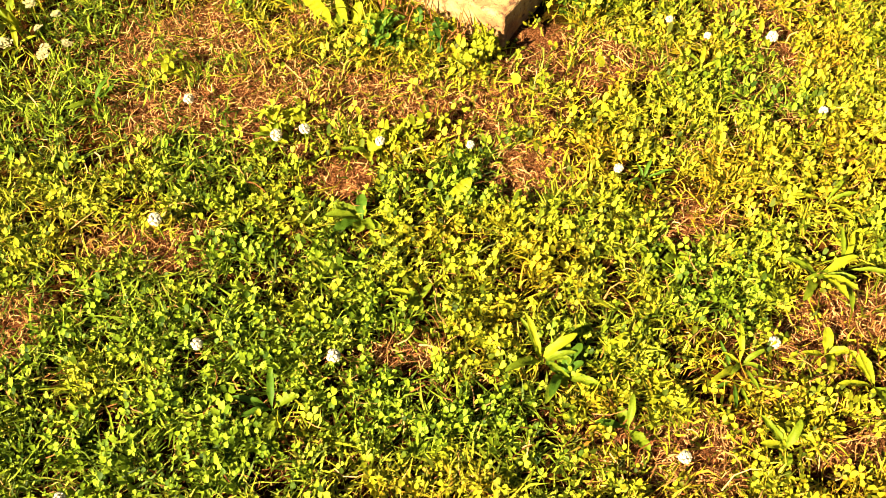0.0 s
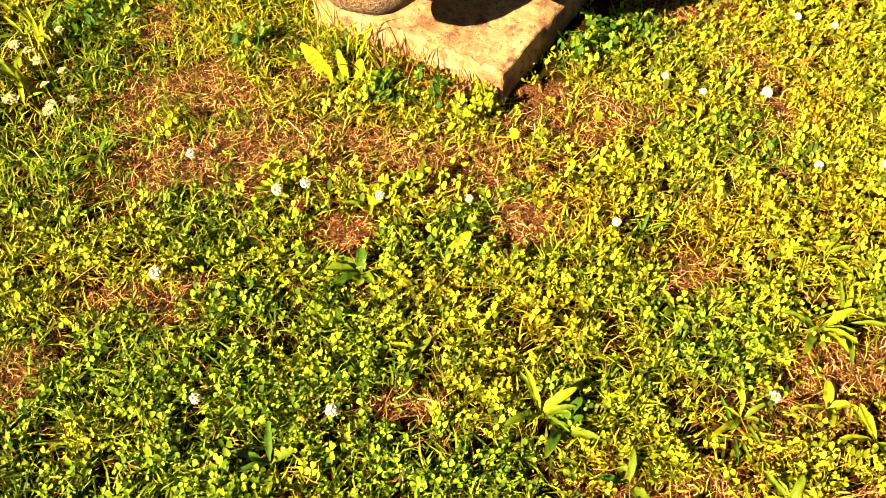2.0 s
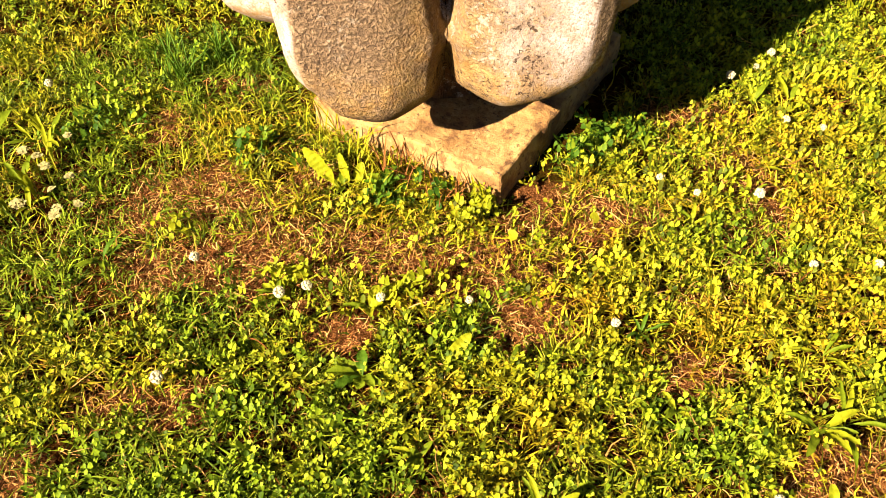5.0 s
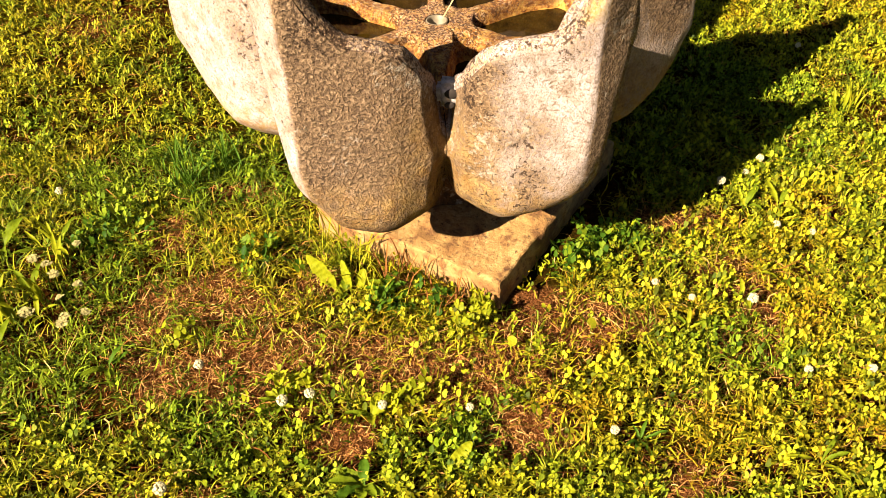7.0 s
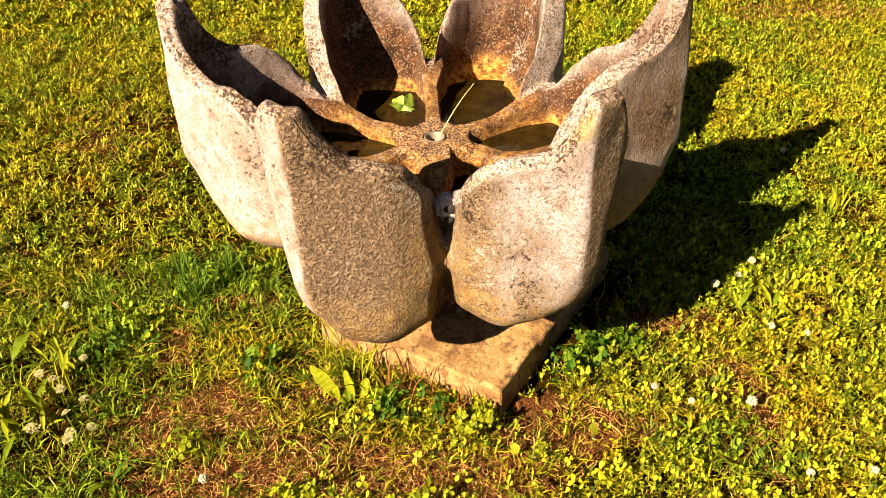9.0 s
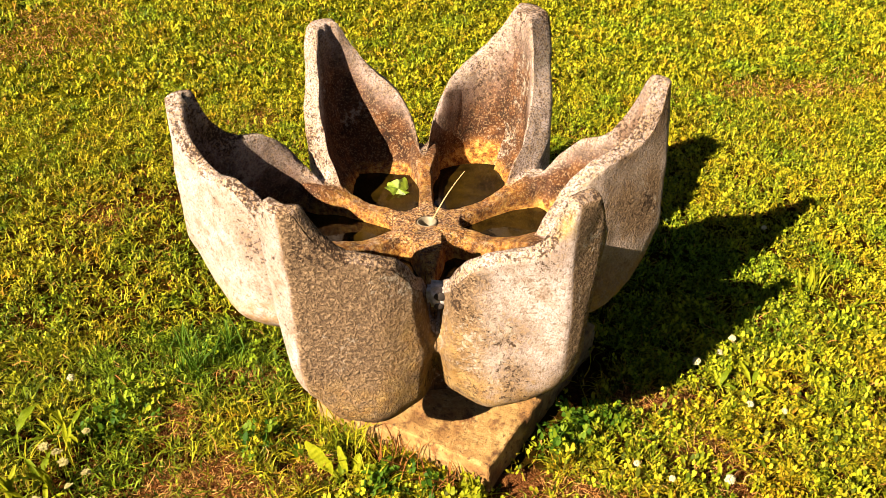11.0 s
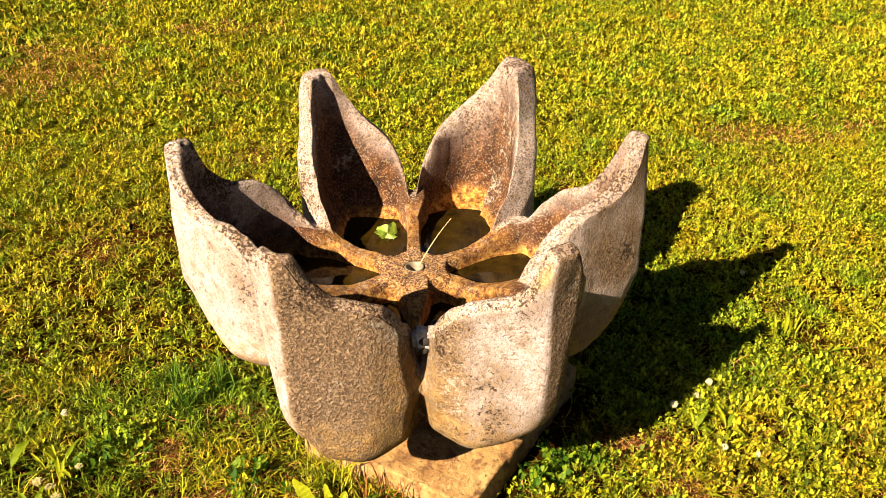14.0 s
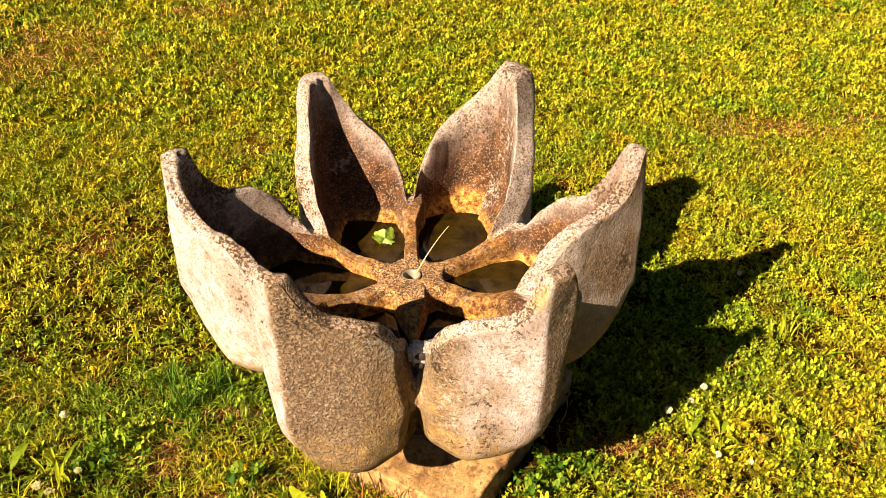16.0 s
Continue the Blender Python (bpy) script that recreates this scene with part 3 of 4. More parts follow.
# ---- the lawn ----
rng = np.random.default_rng(7)
DRY = [(-0.60, -0.43, 0.26, 0.13), (-0.29, -0.61, 0.36, 0.13), (-0.56, -0.60, 0.12, 0.06), (0.02, -0.65, 0.22, 0.09),
       (-0.22, -0.81, 0.08, 0.045), (-0.58, -0.97, 0.13, 0.06), (0.29, -0.50, 0.16, 0.09), (0.44, -0.92, 0.07, 0.07),
       (0.61, -1.23, 0.14, 0.09), (0.36, -1.38, 0.14, 0.07), (0.46, -0.73, 0.05, 0.03), (0.16, -0.80, 0.10, 0.06),
       (-0.10, -1.20, 0.07, 0.03), (0.75, -1.14, 0.10, 0.06), (0.70, -1.40, 0.10, 0.05), (-0.80, -1.14, 0.06, 0.08),
       (-0.72, -0.166, 0.06, 0.07), (0.56, -0.16, 0.12, 0.05), (-2.3, 3.0, 0.6, 0.5), (-1.27, 3.7, 0.4, 0.15),
       (1.65, 1.9, 0.4, 0.13), (2.2, 2.02, 0.3, 0.1), (-0.543, 0.008, 0.10, 0.03), (0.21, -0.43, 0.08, 0.05), (-0.33, -0.36, 0.07, 0.05)]


def waves(x, y, scale, seed):
    """Smooth noise in about -1..1, for arrays."""
    g = np.random.default_rng(seed)
    out = np.zeros_like(x)
    for k in range(7):
        a, f, p = g.uniform(0, 6.28), scale * g.uniform(0.5, 1.8), g.uniform(0, 6.28)
        out += np.sin(f * (x * np.cos(a) + y * np.sin(a)) + p + 1.3 * np.sin(0.6 * f * (y * np.cos(a) - x * np.sin(a))))
    return out / 4.0


def dryness(x, y):
    d = np.zeros_like(x)
    for cx, cy, rx, ry in DRY:
        d = np.maximum(d, np.exp(-(((x - cx) / rx) ** 2 + ((y - cy) / ry) ** 2) ** 1.6))
    wild = np.clip(waves(x, y, 9.0, 3) - 0.45 + 0.25 * np.clip(x, -0.5, 0.8) * (y < 0), 0, 1) * 0.9
    return np.clip(1.4 * d - 0.1 + wild + (0.42 * waves(x, y, 45, 5) + 0.42 * waves(x, y, 18, 6)) * np.clip(6 * d, 0, 1), 0, 1)


def parch(ob):
    """Marks how dry the soil lies."""
    at = np.zeros(len(ob.data.vertices) * 3)
    ob.data.vertices.foreach_get("co", at)
    at = at.reshape(-1, 3)
    ob.data.attributes.new("dry", "FLOAT", "POINT").data.foreach_set("value", dryness(at[:, 0], at[:, 1]).astype(np.float32))


parch(ground)
LUSH = [(-0.38, -1.20, 0.28, 0.17), (-0.17, -0.86, 0.14, 0.09), (-0.52, -0.74, 0.20, 0.12), (-0.72, -1.15, 0.14, 0.12), (0.25, -1.20, 0.12, 0.11),
        (-0.70, -1.36, 0.22, 0.10), (0.02, -0.84, 0.12, 0.07), (-0.42, -1.40, 0.22, 0.09), (0.45, -1.09, 0.10, 0.08), (-0.63, 0.05, 0.22, 0.16), (-0.75, -0.66, 0.22, 0.12),
        (-0.05, -1.33, 0.20, 0.08), (-0.85, -0.45, 0.22, 0.16), (0.34, -0.26, 0.13, 0.07), (0.62, -0.62, 0.16, 0.09), (-0.30, -1.02, 0.22, 0.08), (0.9, 0.3, 0.35, 0.35)]


def lushness(x, y):
    """1 where the sward is deep green, below 0 where it is yellow."""
    d = np.zeros_like(x)
    for cx, cy, rx, ry in LUSH:
        d = np.maximum(d, np.exp(-(((x - cx) / rx) ** 2 + ((y - cy) / ry) ** 2) ** 1.3))
    return d - 0.35 * np.tanh(1.5 * x) * (y < 0.4) + 0.3 * waves(x, y, 16, 41)


def on_plinth(x, y, pad=0.0):
    a = (x - CORNER.x) * ALONG.x + (y - CORNER.y) * ALONG.y
    b = (x - CORNER.x) * ACROSS.x + (y - CORNER.y) * ACROSS.y
    return (a > -pad) & (a < PLINTH_SIDE + pad) & (b > -pad) & (b < PLINTH_WIDE + pad)


WEEDS = [(-0.245, -0.40, 6, 0.060, 0.022, BROAD, 0.9), (-0.15, -0.405, 7, 0.070, 0.026, DEEP, 0.9), (-0.177, -0.923, 8, 0.075, 0.024, DEEP, 0.7),
         (-0.066, -1.104, 5, 0.060, 0.018, BROAD, 1.1), (0.175, -1.255, 12, 0.085, 0.018, DEEP, 0.9), (0.145, -1.230, 7, 0.095, 0.018, BROAD, 1.15),
         (0.487, -1.238, 8, 0.085, 0.012, BROAD, 1.0), (0.47, -1.265, 6, 0.085, 0.010, DEEP, 0.5), (0.659, -1.063, 8, 0.100, 0.020, BROAD, 0.8),
         (0.71, -1.05, 6, 0.110, 0.015, BROAD, 0.45), (-0.31, -1.31, 7, 0.070, 0.018, DEEP, 0.7), (0.637, -1.22, 5, 0.065, 0.018, BROAD, 0.9),
         (0.705, -1.282, 6, 0.080, 0.020, BROAD, 0.6), (0.53, -1.39, 5, 0.070, 0.020, BROAD, 0.9), (0.28, -1.35, 4, 0.060, 0.020, DEEP, 0.6),
         (0.409, -1.016, 5, 0.065, 0.017, BROAD, 1.0), (-0.968, -0.25, 4, 0.115, 0.015, BROAD, 1.3), (-0.99, -0.387, 4, 0.130, 0.018, BROAD, 1.3),
         (-0.949, -0.461, 4, 0.105, 0.014, BROAD, 1.25), (-1.006, -0.234, 2, 0.10, 0.012, BROAD, 1.2), (-1.016, -0.545, 4, 0.08, 0.024, DEEP, 0.8),
         (-1.116, -0.227, 3, 0.10, 0.028, DEEP, 1.0), (0.532, -0.545, 4, 0.065, 0.013, BROAD, 1.2), (0.467, -0.30, 4, 0.06, 0.014, BROAD, 1.0),
         (0.786, -0.398, 5, 0.070, 0.012, BROAD, 1.2), (0.772, -0.122, 4, 0.075, 0.015, BROAD, 1.1), (0.859, -0.127, 4, 0.08, 0.014, BROAD, 1.2),
         (0.371, -0.837, 6, 0.075, 0.011, DEEP, 1.0), (0.714, -0.899, 5, 0.090, 0.011, BROAD, 0.9), (0.68, -0.45, 5, 0.065, 0.012, BROAD, 1.0),
         (-0.36, -0.73, 7, 0.060, 0.018, BROAD, 0.9), (-0.17, -0.76, 7, 0.055, 0.020, BROAD, 0.8), (-0.75, -0.62, 6, 0.065, 0.016, DEEP, 0.9),
         (-0.935, 0.287, 4, 0.110, 0.008, BROAD, 1.3),
         (1.278, 0.212, 4, 0.085, 0.012, BROAD, 0.8), (1.081, -0.096, 4, 0.075, 0.013, BROAD, 0.9)]


def cleared(x, y):
    """The sward is thin where a broad-leaved rosette crowds it out, and along the shaded foot of the plinth."""
    a = (x - CORNER.x) * ALONG.x + (y - CORNER.y) * ALONG.y
    b = (x - CORNER.x) * ACROSS.x + (y - CORNER.y) * ACROSS.y
    keep = np.where((a > -0.03) & (a < 0.66) & (b > -0.085) & (b < 0), 0.10, 1.0)
    for wx, wy, _, length, *_ in WEEDS:
        keep *= 1 - 0.9 * np.exp(-((x - wx) ** 2 + (y - wy) ** 2) / (0.5 * length) ** 2)
    return keep


def spots(box, per_m2, keep):
    x0, x1, y0, y1 = box
    n = int((x1 - x0) * (y1 - y0) * per_m2)
    x, y = rng.uniform(x0, x1, n), rng.uniform(y0, y1, n)
    ok = (rng.uniform(0, 1, n) < keep(x, y) * cleared(x, y)) & ~on_plinth(x, y, 0.004)
    return x[ok], y[ok]


def flat_mesh(name, verts, sides, mat, label, category="lawn"):
    """One object of stuff: verts is (count, corners, 3); sides lists the faces of one piece."""
    count, corners = verts.shape[:2]
    me = bpy.data.meshes.new(name)
    me.vertices.add(count * corners)
    me.vertices.foreach_set("co", verts.reshape(-1).astype(np.float32))
    per = np.concatenate([np.array(s) for s in sides])
    idx = (np.arange(count)[:, None] * corners + per[None, :]).reshape(-1)
    totals = np.tile([len(s) for s in sides], count)
    me.loops.add(len(idx))
    me.loops.foreach_set("vertex_index", idx.astype(np.int32))
    me.polygons.add(len(totals))
    me.polygons.foreach_set("loop_start", np.concatenate([[0], np.cumsum(totals)[:-1]]).astype(np.int32))
    me.polygons.foreach_set("loop_total", totals.astype(np.int32))
    lush = me.attributes.new("lush", "FLOAT", "POINT")
    lush.data.foreach_set("value", np.repeat(lushness(verts[:, 0, 0], verts[:, 0, 1]), corners).astype(np.float32))
    me.polygons.foreach_set("use_smooth", np.ones(len(totals), dtype=bool))
    me.materials.append(mat)
    me.update(calc_edges=True)
    return tagged(new(name, me), label, category, kind="stuff")


def clumps(x, y):
    """0 to 1: small tussocks with bare gaps between them."""
    return 0.5 + 0.5 * np.tanh(2.4 * (0.6 * waves(x, y, 24, 30) + waves(x, y, 75, 31) + 0.6 * waves(x, y, 150, 32) + 0.1))


def base_height(x, y):
    return -0.012 + 0.006 * waves(x, y, 5, 9)


STRIP = ((-1, 0), (1, 0), (1, 0.38), (-1, 0.38), (1, 0.72), (-1, 0.72), (0, 1.0))
STRIP_FACES = [(0, 1, 2, 3), (3, 2, 4, 5), (5, 4, 6)]


def blades(x, y, low, high, width, lean):
    """Standing grass: each blade leans, bends over and twists its own way."""
    n = len(x)
    h, w = rng.uniform(low, high, n) * (0.55 + 0.6 * clumps(x, y)), rng.uniform(0.6, 1.3, n) * width
    a, l = rng.uniform(0, 2 * np.pi, n), np.abs(rng.normal(0, lean, n)) + 0.2
    z = base_height(x, y)
    turn = rng.normal(0, 0.9, n)
    b = rng.uniform(0, 2 * np.pi, n)
    out = np.zeros((n, 7, 3))
    for k, (s, f) in enumerate(STRIP):
        reach = h * l * (f * 0.4 + f * f * 0.9)
        rise = h * (f - 0.38 * l * f * f)
        aa, bb = a + turn * f * 0.6, b + turn * f
        taper = w / 2 * (1 - 0.45 * f)
        out[:, k] = np.stack([x + s * np.cos(bb) * taper + np.cos(aa) * reach, y + s * np.sin(bb) * taper + np.sin(aa) * reach, z + np.maximum(rise, 0.003) + s * taper * 0.3], 1)
    return out


def lying(x, y, low, high, width):
    """Dead blades that lie criss-cross on the soil."""
    n = len(x)
    h, w = rng.uniform(low, high, n), rng.uniform(0.5, 1.3, n) * width
    a = rng.uniform(0, 2 * np.pi, n)
    z = base_height(x, y) + rng.uniform(0.001, 0.020, n)
    tilt = rng.normal(0.1, 0.35, n)
    bend = rng.normal(0, 0.9, n)
    out = np.zeros((n, 7, 3))
    for k, (s, f) in enumerate(STRIP):
        aa = a + bend * f
        taper = w / 2 * (1 - 0.4 * f)
        out[:, k] = np.stack([x + np.cos(aa) * h * f - np.sin(aa) * s * taper, y + np.sin(aa) * h * f + np.cos(aa) * s * taper,
                              z + tilt * h * f - 0.3 * h * f * f + s * taper * 0.4], 1)
    return out


HEART = ((0, 0), (0.34, 0.36), (0.72, 0.47), (0.98, 0.25), (0.90, 0), (0.98, -0.25), (0.72, -0.47), (0.34, -0.36))
LOZENGE = ((0, 0), (0.62, 0.46), (1, 0), (0.62, -0.46))


def trefoils(x, y, low, high, small, large, outline):
    """Clover: three leaflets on a hidden stem, each leaf tilted its own way."""
    n = len(x)
    z = base_height(x, y) + rng.uniform(low, high, n) * (0.45 + 0.75 * clumps(x, y))
    size, spin = rng.uniform(small, large, n), rng.uniform(0, 2 * np.pi, n)
    tx, ty = rng.normal(0, 0.62, n), rng.normal(0, 0.62, n)
    c = len(outline)
    out = np.zeros((n * 3, c, 3))
    for leaf in range(3):
        a = spin + leaf * 2.094 + rng.normal(0, 0.16, n)
        droop = rng.normal(0.15, 0.45, n)
        twist = rng.normal(0, 0.25, n)
        ls = size * rng.uniform(0.8, 1.15, n)
        for k, (u, v) in enumerate(outline):
            u2 = u + 0.06
            px, py = (np.cos(a) * u2 - np.sin(a) * v) * ls, (np.sin(a) * u2 + np.cos(a) * v) * ls
            pz = -droop * u2 * u2 * ls + twist * v * ls + abs(v) * 0.5 * ls + tx * px + ty * py
            out[leaf::3, k] = np.stack([x + px, y + py, z + pz], 1)
    return out


def right_side(x, y):
    """Clover thrives on one side of the lawn and towards the path; by the plinth it gives way to thin grass."""
    sparse = 0.55 * np.exp(-(((x + 0.65) / 0.5) ** 2 + ((y + 0.35) / 0.45) ** 2))
    return np.clip(0.66 + 0.36 * np.tanh(1.6 * (x + 0.1)) + 0.35 * waves(x, y, 3.5, 21) - sparse, 0.08, 1)


NEAR, MID, FAR = (-1.55, 1.55, -1.95, 0.25), (-2.4, 2.6, 0.25, 2.0), (-3.6, 3.8, 2.0, 5.6)
FOLDED, KITE = [(0, 1, 2, 3, 4), (0, 4, 5, 6, 7)], [(0, 1, 2), (0, 2, 3)]


def tuft_keep(x, y):
    thin = 0.58 * np.exp(-(((x + 0.75) / 0.45) ** 2 + ((y + 0.55) / 0.38) ** 2))
    return (0.10 + 0.90 * clumps(x, y)) * (1 - thin)


def bits(x, y, low, high, width, lean):
    """Short mown grass: stubby curled blades with blunt ends."""
    n = len(x)
    h, w = rng.uniform(low, high, n) * (0.3 + 0.95 * clumps(x, y)), rng.uniform(0.6, 1.4, n) * width
    a, l = rng.uniform(0, 2 * np.pi, n), rng.uniform(0.1, lean, n)
    z = base_height(x, y) + rng.uniform(0, 0.012, n)
    b, turn = a + 1.57 + rng.normal(0, 0.5, n), rng.normal(0, 0.8, n)
    out = np.zeros((n, 5, 3))
    for k, (s, f) in enumerate(((-1, 0), (1, 0), (1, 0.6), (-1, 0.6), (0.3, 1))):
        reach, rise = h * l * (0.5 * f + 0.6 * f * f), h * (f - 0.45 * l * f * f)
        aa, bb, taper = a + turn * f, b + turn * f, w / 2 * (0.6 + 0.7 * f * (f < 0.9))
        out[:, k] = np.stack([x + s * np.cos(bb) * taper + np.cos(aa) * reach, y + s * np.sin(bb) * taper + np.sin(aa) * reach, z + np.maximum(rise, 0.002)], 1)
    return out


BITS = [(0, 1, 2, 3), (3, 2, 4)]


def in_reach(x, y):
    """The lawn thins out to the sides, away from the stone flower."""
    return np.where(np.abs(x) < 0.10 + 0.58 * np.sqrt((y + 2) ** 2 + 2.6), 1.0, 0.45)


x, y = spots(NEAR, 13500, lambda x, y: in_reach(x, y) * tuft_keep(x, y) * right_side(x, y) * (1 - 0.87 * dryness(x, y)))
flat_mesh("clover", trefoils(x, y, 0.002, 0.050, 0.0044, 0.0120, HEART), FOLDED, CLOVER, "dense yellow-green clover leaves in the lawn")
x, y = spots(NEAR, 50000, lambda x, y: in_reach(x, y) * tuft_keep(x, y) * (1.1 - 0.45 * right_side(x, y)) * (1 - 0.80 * dryness(x, y)))
flat_mesh("grass", bits(x, y, 0.012, 0.042, 0.0038, 1.5), BITS, BLADE, "short mown yellow-green grass between the clover")
x, y = spots(NEAR, 3800, lambda x, y: in_reach(x, y) * (1.15 - 0.55 * right_side(x, y)) * (1 - 0.75 * dryness(x, y)))
flat_mesh("grass", blades(x, y, 0.024, 0.070, 0.0030, 0.8), STRIP_FACES, BLADE, "longer thin grass blades in the lawn")
x, y = spots(NEAR, 56000, lambda x, y: in_reach(x, y) * (0.09 + 0.62 * dryness(x, y)))
flat_mesh("dry_grass", lying(x, y, 0.007, 0.027, 0.0018), STRIP_FACES, STRAW, "straw and brown dried grass lying on bare soil", "dry grass")
x, y = spots(NEAR, 900, lambda x, y: in_reach(x, y) * (0.35 + 0.65 * dryness(x, y)))
flat_mesh("dry_grass", lying(x, y, 0.030, 0.075, 0.0022) + np.array((0, 0, 0.016)), STRIP_FACES, STRAW, "long pale straws lying loose over the lawn", "dry grass")
x, y = spots(MID, 13000, lambda x, y: in_reach(x, y) * tuft_keep(x, y) * right_side(x, y) * (1 - 0.85 * dryness(x, y)))
flat_mesh("clover", trefoils(x, y, 0.004, 0.044, 0.0055, 0.0105, LOZENGE), KITE, CLOVER, "yellow-green clover leaves beyond the stone flower")
x, y = spots(MID, 20000, lambda x, y: in_reach(x, y) * tuft_keep(x, y) * (0.95 - 0.6 * dryness(x, y)))
flat_mesh("grass", bits(x, y, 0.010, 0.038, 0.0046, 1.5), BITS, BLADE, "short green grass beyond the stone flower")
x, y = spots(MID, 16000, lambda x, y: 0.08 + 0.9 * dryness(x, y))
flat_mesh("dry_grass", bits(x, y, 0.010, 0.030, 0.0034, 2.0), BITS, STRAW, "brown dried grass in thin patches of lawn", "dry grass")
x, y = spots(FAR, 5600, lambda x, y: tuft_keep(x, y) * right_side(x, y) * (1 - 0.85 * dryness(x, y)))
flat_mesh("clover", trefoils(x, y, 0.006, 0.046, 0.0088, 0.0150, LOZENGE), KITE, CLOVER, "clover leaves in the farther lawn")
x, y = spots(FAR, 7600, lambda x, y: tuft_keep(x, y) * (0.95 - 0.6 * dryness(x, y)))
flat_mesh("grass", bits(x, y, 0.014, 0.046, 0.0085, 1.3), BITS, BLADE, "short sunlit grass in the farther lawn")
x, y = spots(FAR, 7000, lambda x, y: 0.06 + 0.9 * dryness(x, y))
flat_mesh("dry_grass", bits(x, y, 0.012, 0.035, 0.0046, 2.0), BITS, STRAW, "brown dried grass in the farther lawn", "dry grass")

for box in ((-6.0, -1.5, -4.0, 0.3), (1.5, 6.0, -4.0, 0.3), (-1.5, 1.5, -4.0, -1.95), (-6.0, -2.35, 0.3, 6.5), (2.55, 6.0, 0.3, 6.5)):
    x, y = spots(box, 2700, lambda x, y: tuft_keep(x, y))
    flat_mesh("grass", bits(x, y, 0.025, 0.065, 0.015, 1.3), BITS, BLADE, "coarse sunlit grass in the outer lawn")


# ---- broad-leaved plants, flowers and tufts ----
def broadleaf(x, y, leaves, length, width, mat, seed, label, stand=0.5, wave=0.08):
    """A rosette: leaves that rise from one crown and arch over."""
    g = random.Random(seed)
    thing = empty("broadleaf_plant", pose(x, y, -0.008), label, "plant", "broad-leaved weeds")
    start = g.uniform(0, 6.28)
    for k in range(leaves):
        a = start + 5.0 * k / leaves + g.uniform(-0.8, 0.8)
        l = length * g.uniform(0.45, 1.05)
        rise = min(1.4, stand * g.uniform(0.7, 1.5))
        pts = []
        for i in range(21):
            s = i / 20
            out = l * (s * math.cos(rise * (1 - 0.5 * s)))
            pts.append(Vector((math.cos(a) * out, math.sin(a) * out, 0.012 + l * (math.sin(rise) * s * 1.15 - 0.55 * math.sin(rise) * s * s))))
        bm = bmesh.new()
        blade_strip(bm, pts, width * g.uniform(0.6, 1.05), 0.22, wave, g.uniform(0, 6))
        for v in bm.verts:
            v.co += noise.noise_vector((v.co + Vector((k, seed, 0))) * 45) * 0.0025
        part("leaf", bm, mat if g.random() < 0.45 else FRESH, thing)


for k, (x, y, n, l, w, mat, stand) in enumerate(WEEDS):
    tone = "pale yellow-green" if mat is BROAD else "deep green"
    broadleaf(x, y, n, l, w, mat, k + 1, f"{tone} broad-leaved weed rosette in the lawn", stand)


def dock_leaf(x, y, length, width, lean, heading, mat, seed):
    """One tall upright leaf with a toothed, rippled margin."""
    a = radians(heading)
    thing = empty("dock_plant", pose(x, y, -0.012), "tall pale-green toothed leaf standing up from the lawn", "plant", "broad-leaved weeds")
    pts = []
    for i in range(41):
        s = i / 40
        out = length * (lean * s + 0.18 * s * s)
        pts.append(Vector((math.cos(a) * out, math.sin(a) * out, length * (0.95 * s - 0.22 * s * s))))
    bm = bmesh.new()
    face = Vector((-0.30, -0.88, 0.36)).normalized()
    blade_strip(bm, pts, width, 0.20, 0.075, seed, face)
    part("leaf", bm, mat, thing)


dock_leaf(-0.022, -0.90, 0.075, 0.028, 0.8, 40, BROAD, 3.0)
dock_leaf(0.243, -1.225, 0.062, 0.030, 0.9, 35, BROAD, 1.0)
dock_leaf(-0.258, -0.392, 0.145, 0.038, 0.38, 155, BROAD, 2.0)
dock_leaf(-0.232, -0.392, 0.120, 0.022, 0.15, 120, BROAD, 4.0)
dock_leaf(-0.215, -0.385, 0.080, 0.026, 0.20, 60, BROAD, 5.0)


def flower_meshes():
    bm = bmesh.new()
    g = random.Random(5)
    for k in range(22):
        a, up = 2.4 * k, 1 - 1.5 * (k + 0.5) / 22
        out = math.sqrt(max(0.0, 1 - up * up))
        way = Vector((out * math.cos(a), out * math.sin(a), up))
        turn = way.to_track_quat("Z", "Y").to_matrix().to_4x4()
        bmesh.ops.create_cone(bm, segments=5, radius1=0.0012, radius2=0.0030, depth=0.008, cap_ends=True,
                              matrix=Matrix.Translation(way * g.uniform(0.0045, 0.0065)) @ turn)
    head = bpy.data.meshes.new("flower_head")
    bm.to_mesh(head)
    bm.free()
    head.materials.append(WHITE)
    bm = bmesh.new()
    bmesh.ops.create_cone(bm, segments=5, radius1=0.0013, radius2=0.001, depth=0.07, cap_ends=False)
    stem = bpy.data.meshes.new("stem")
    bm.to_mesh(stem)
    bm.free()
    stem.materials.append(DEEP)
    return head, stem


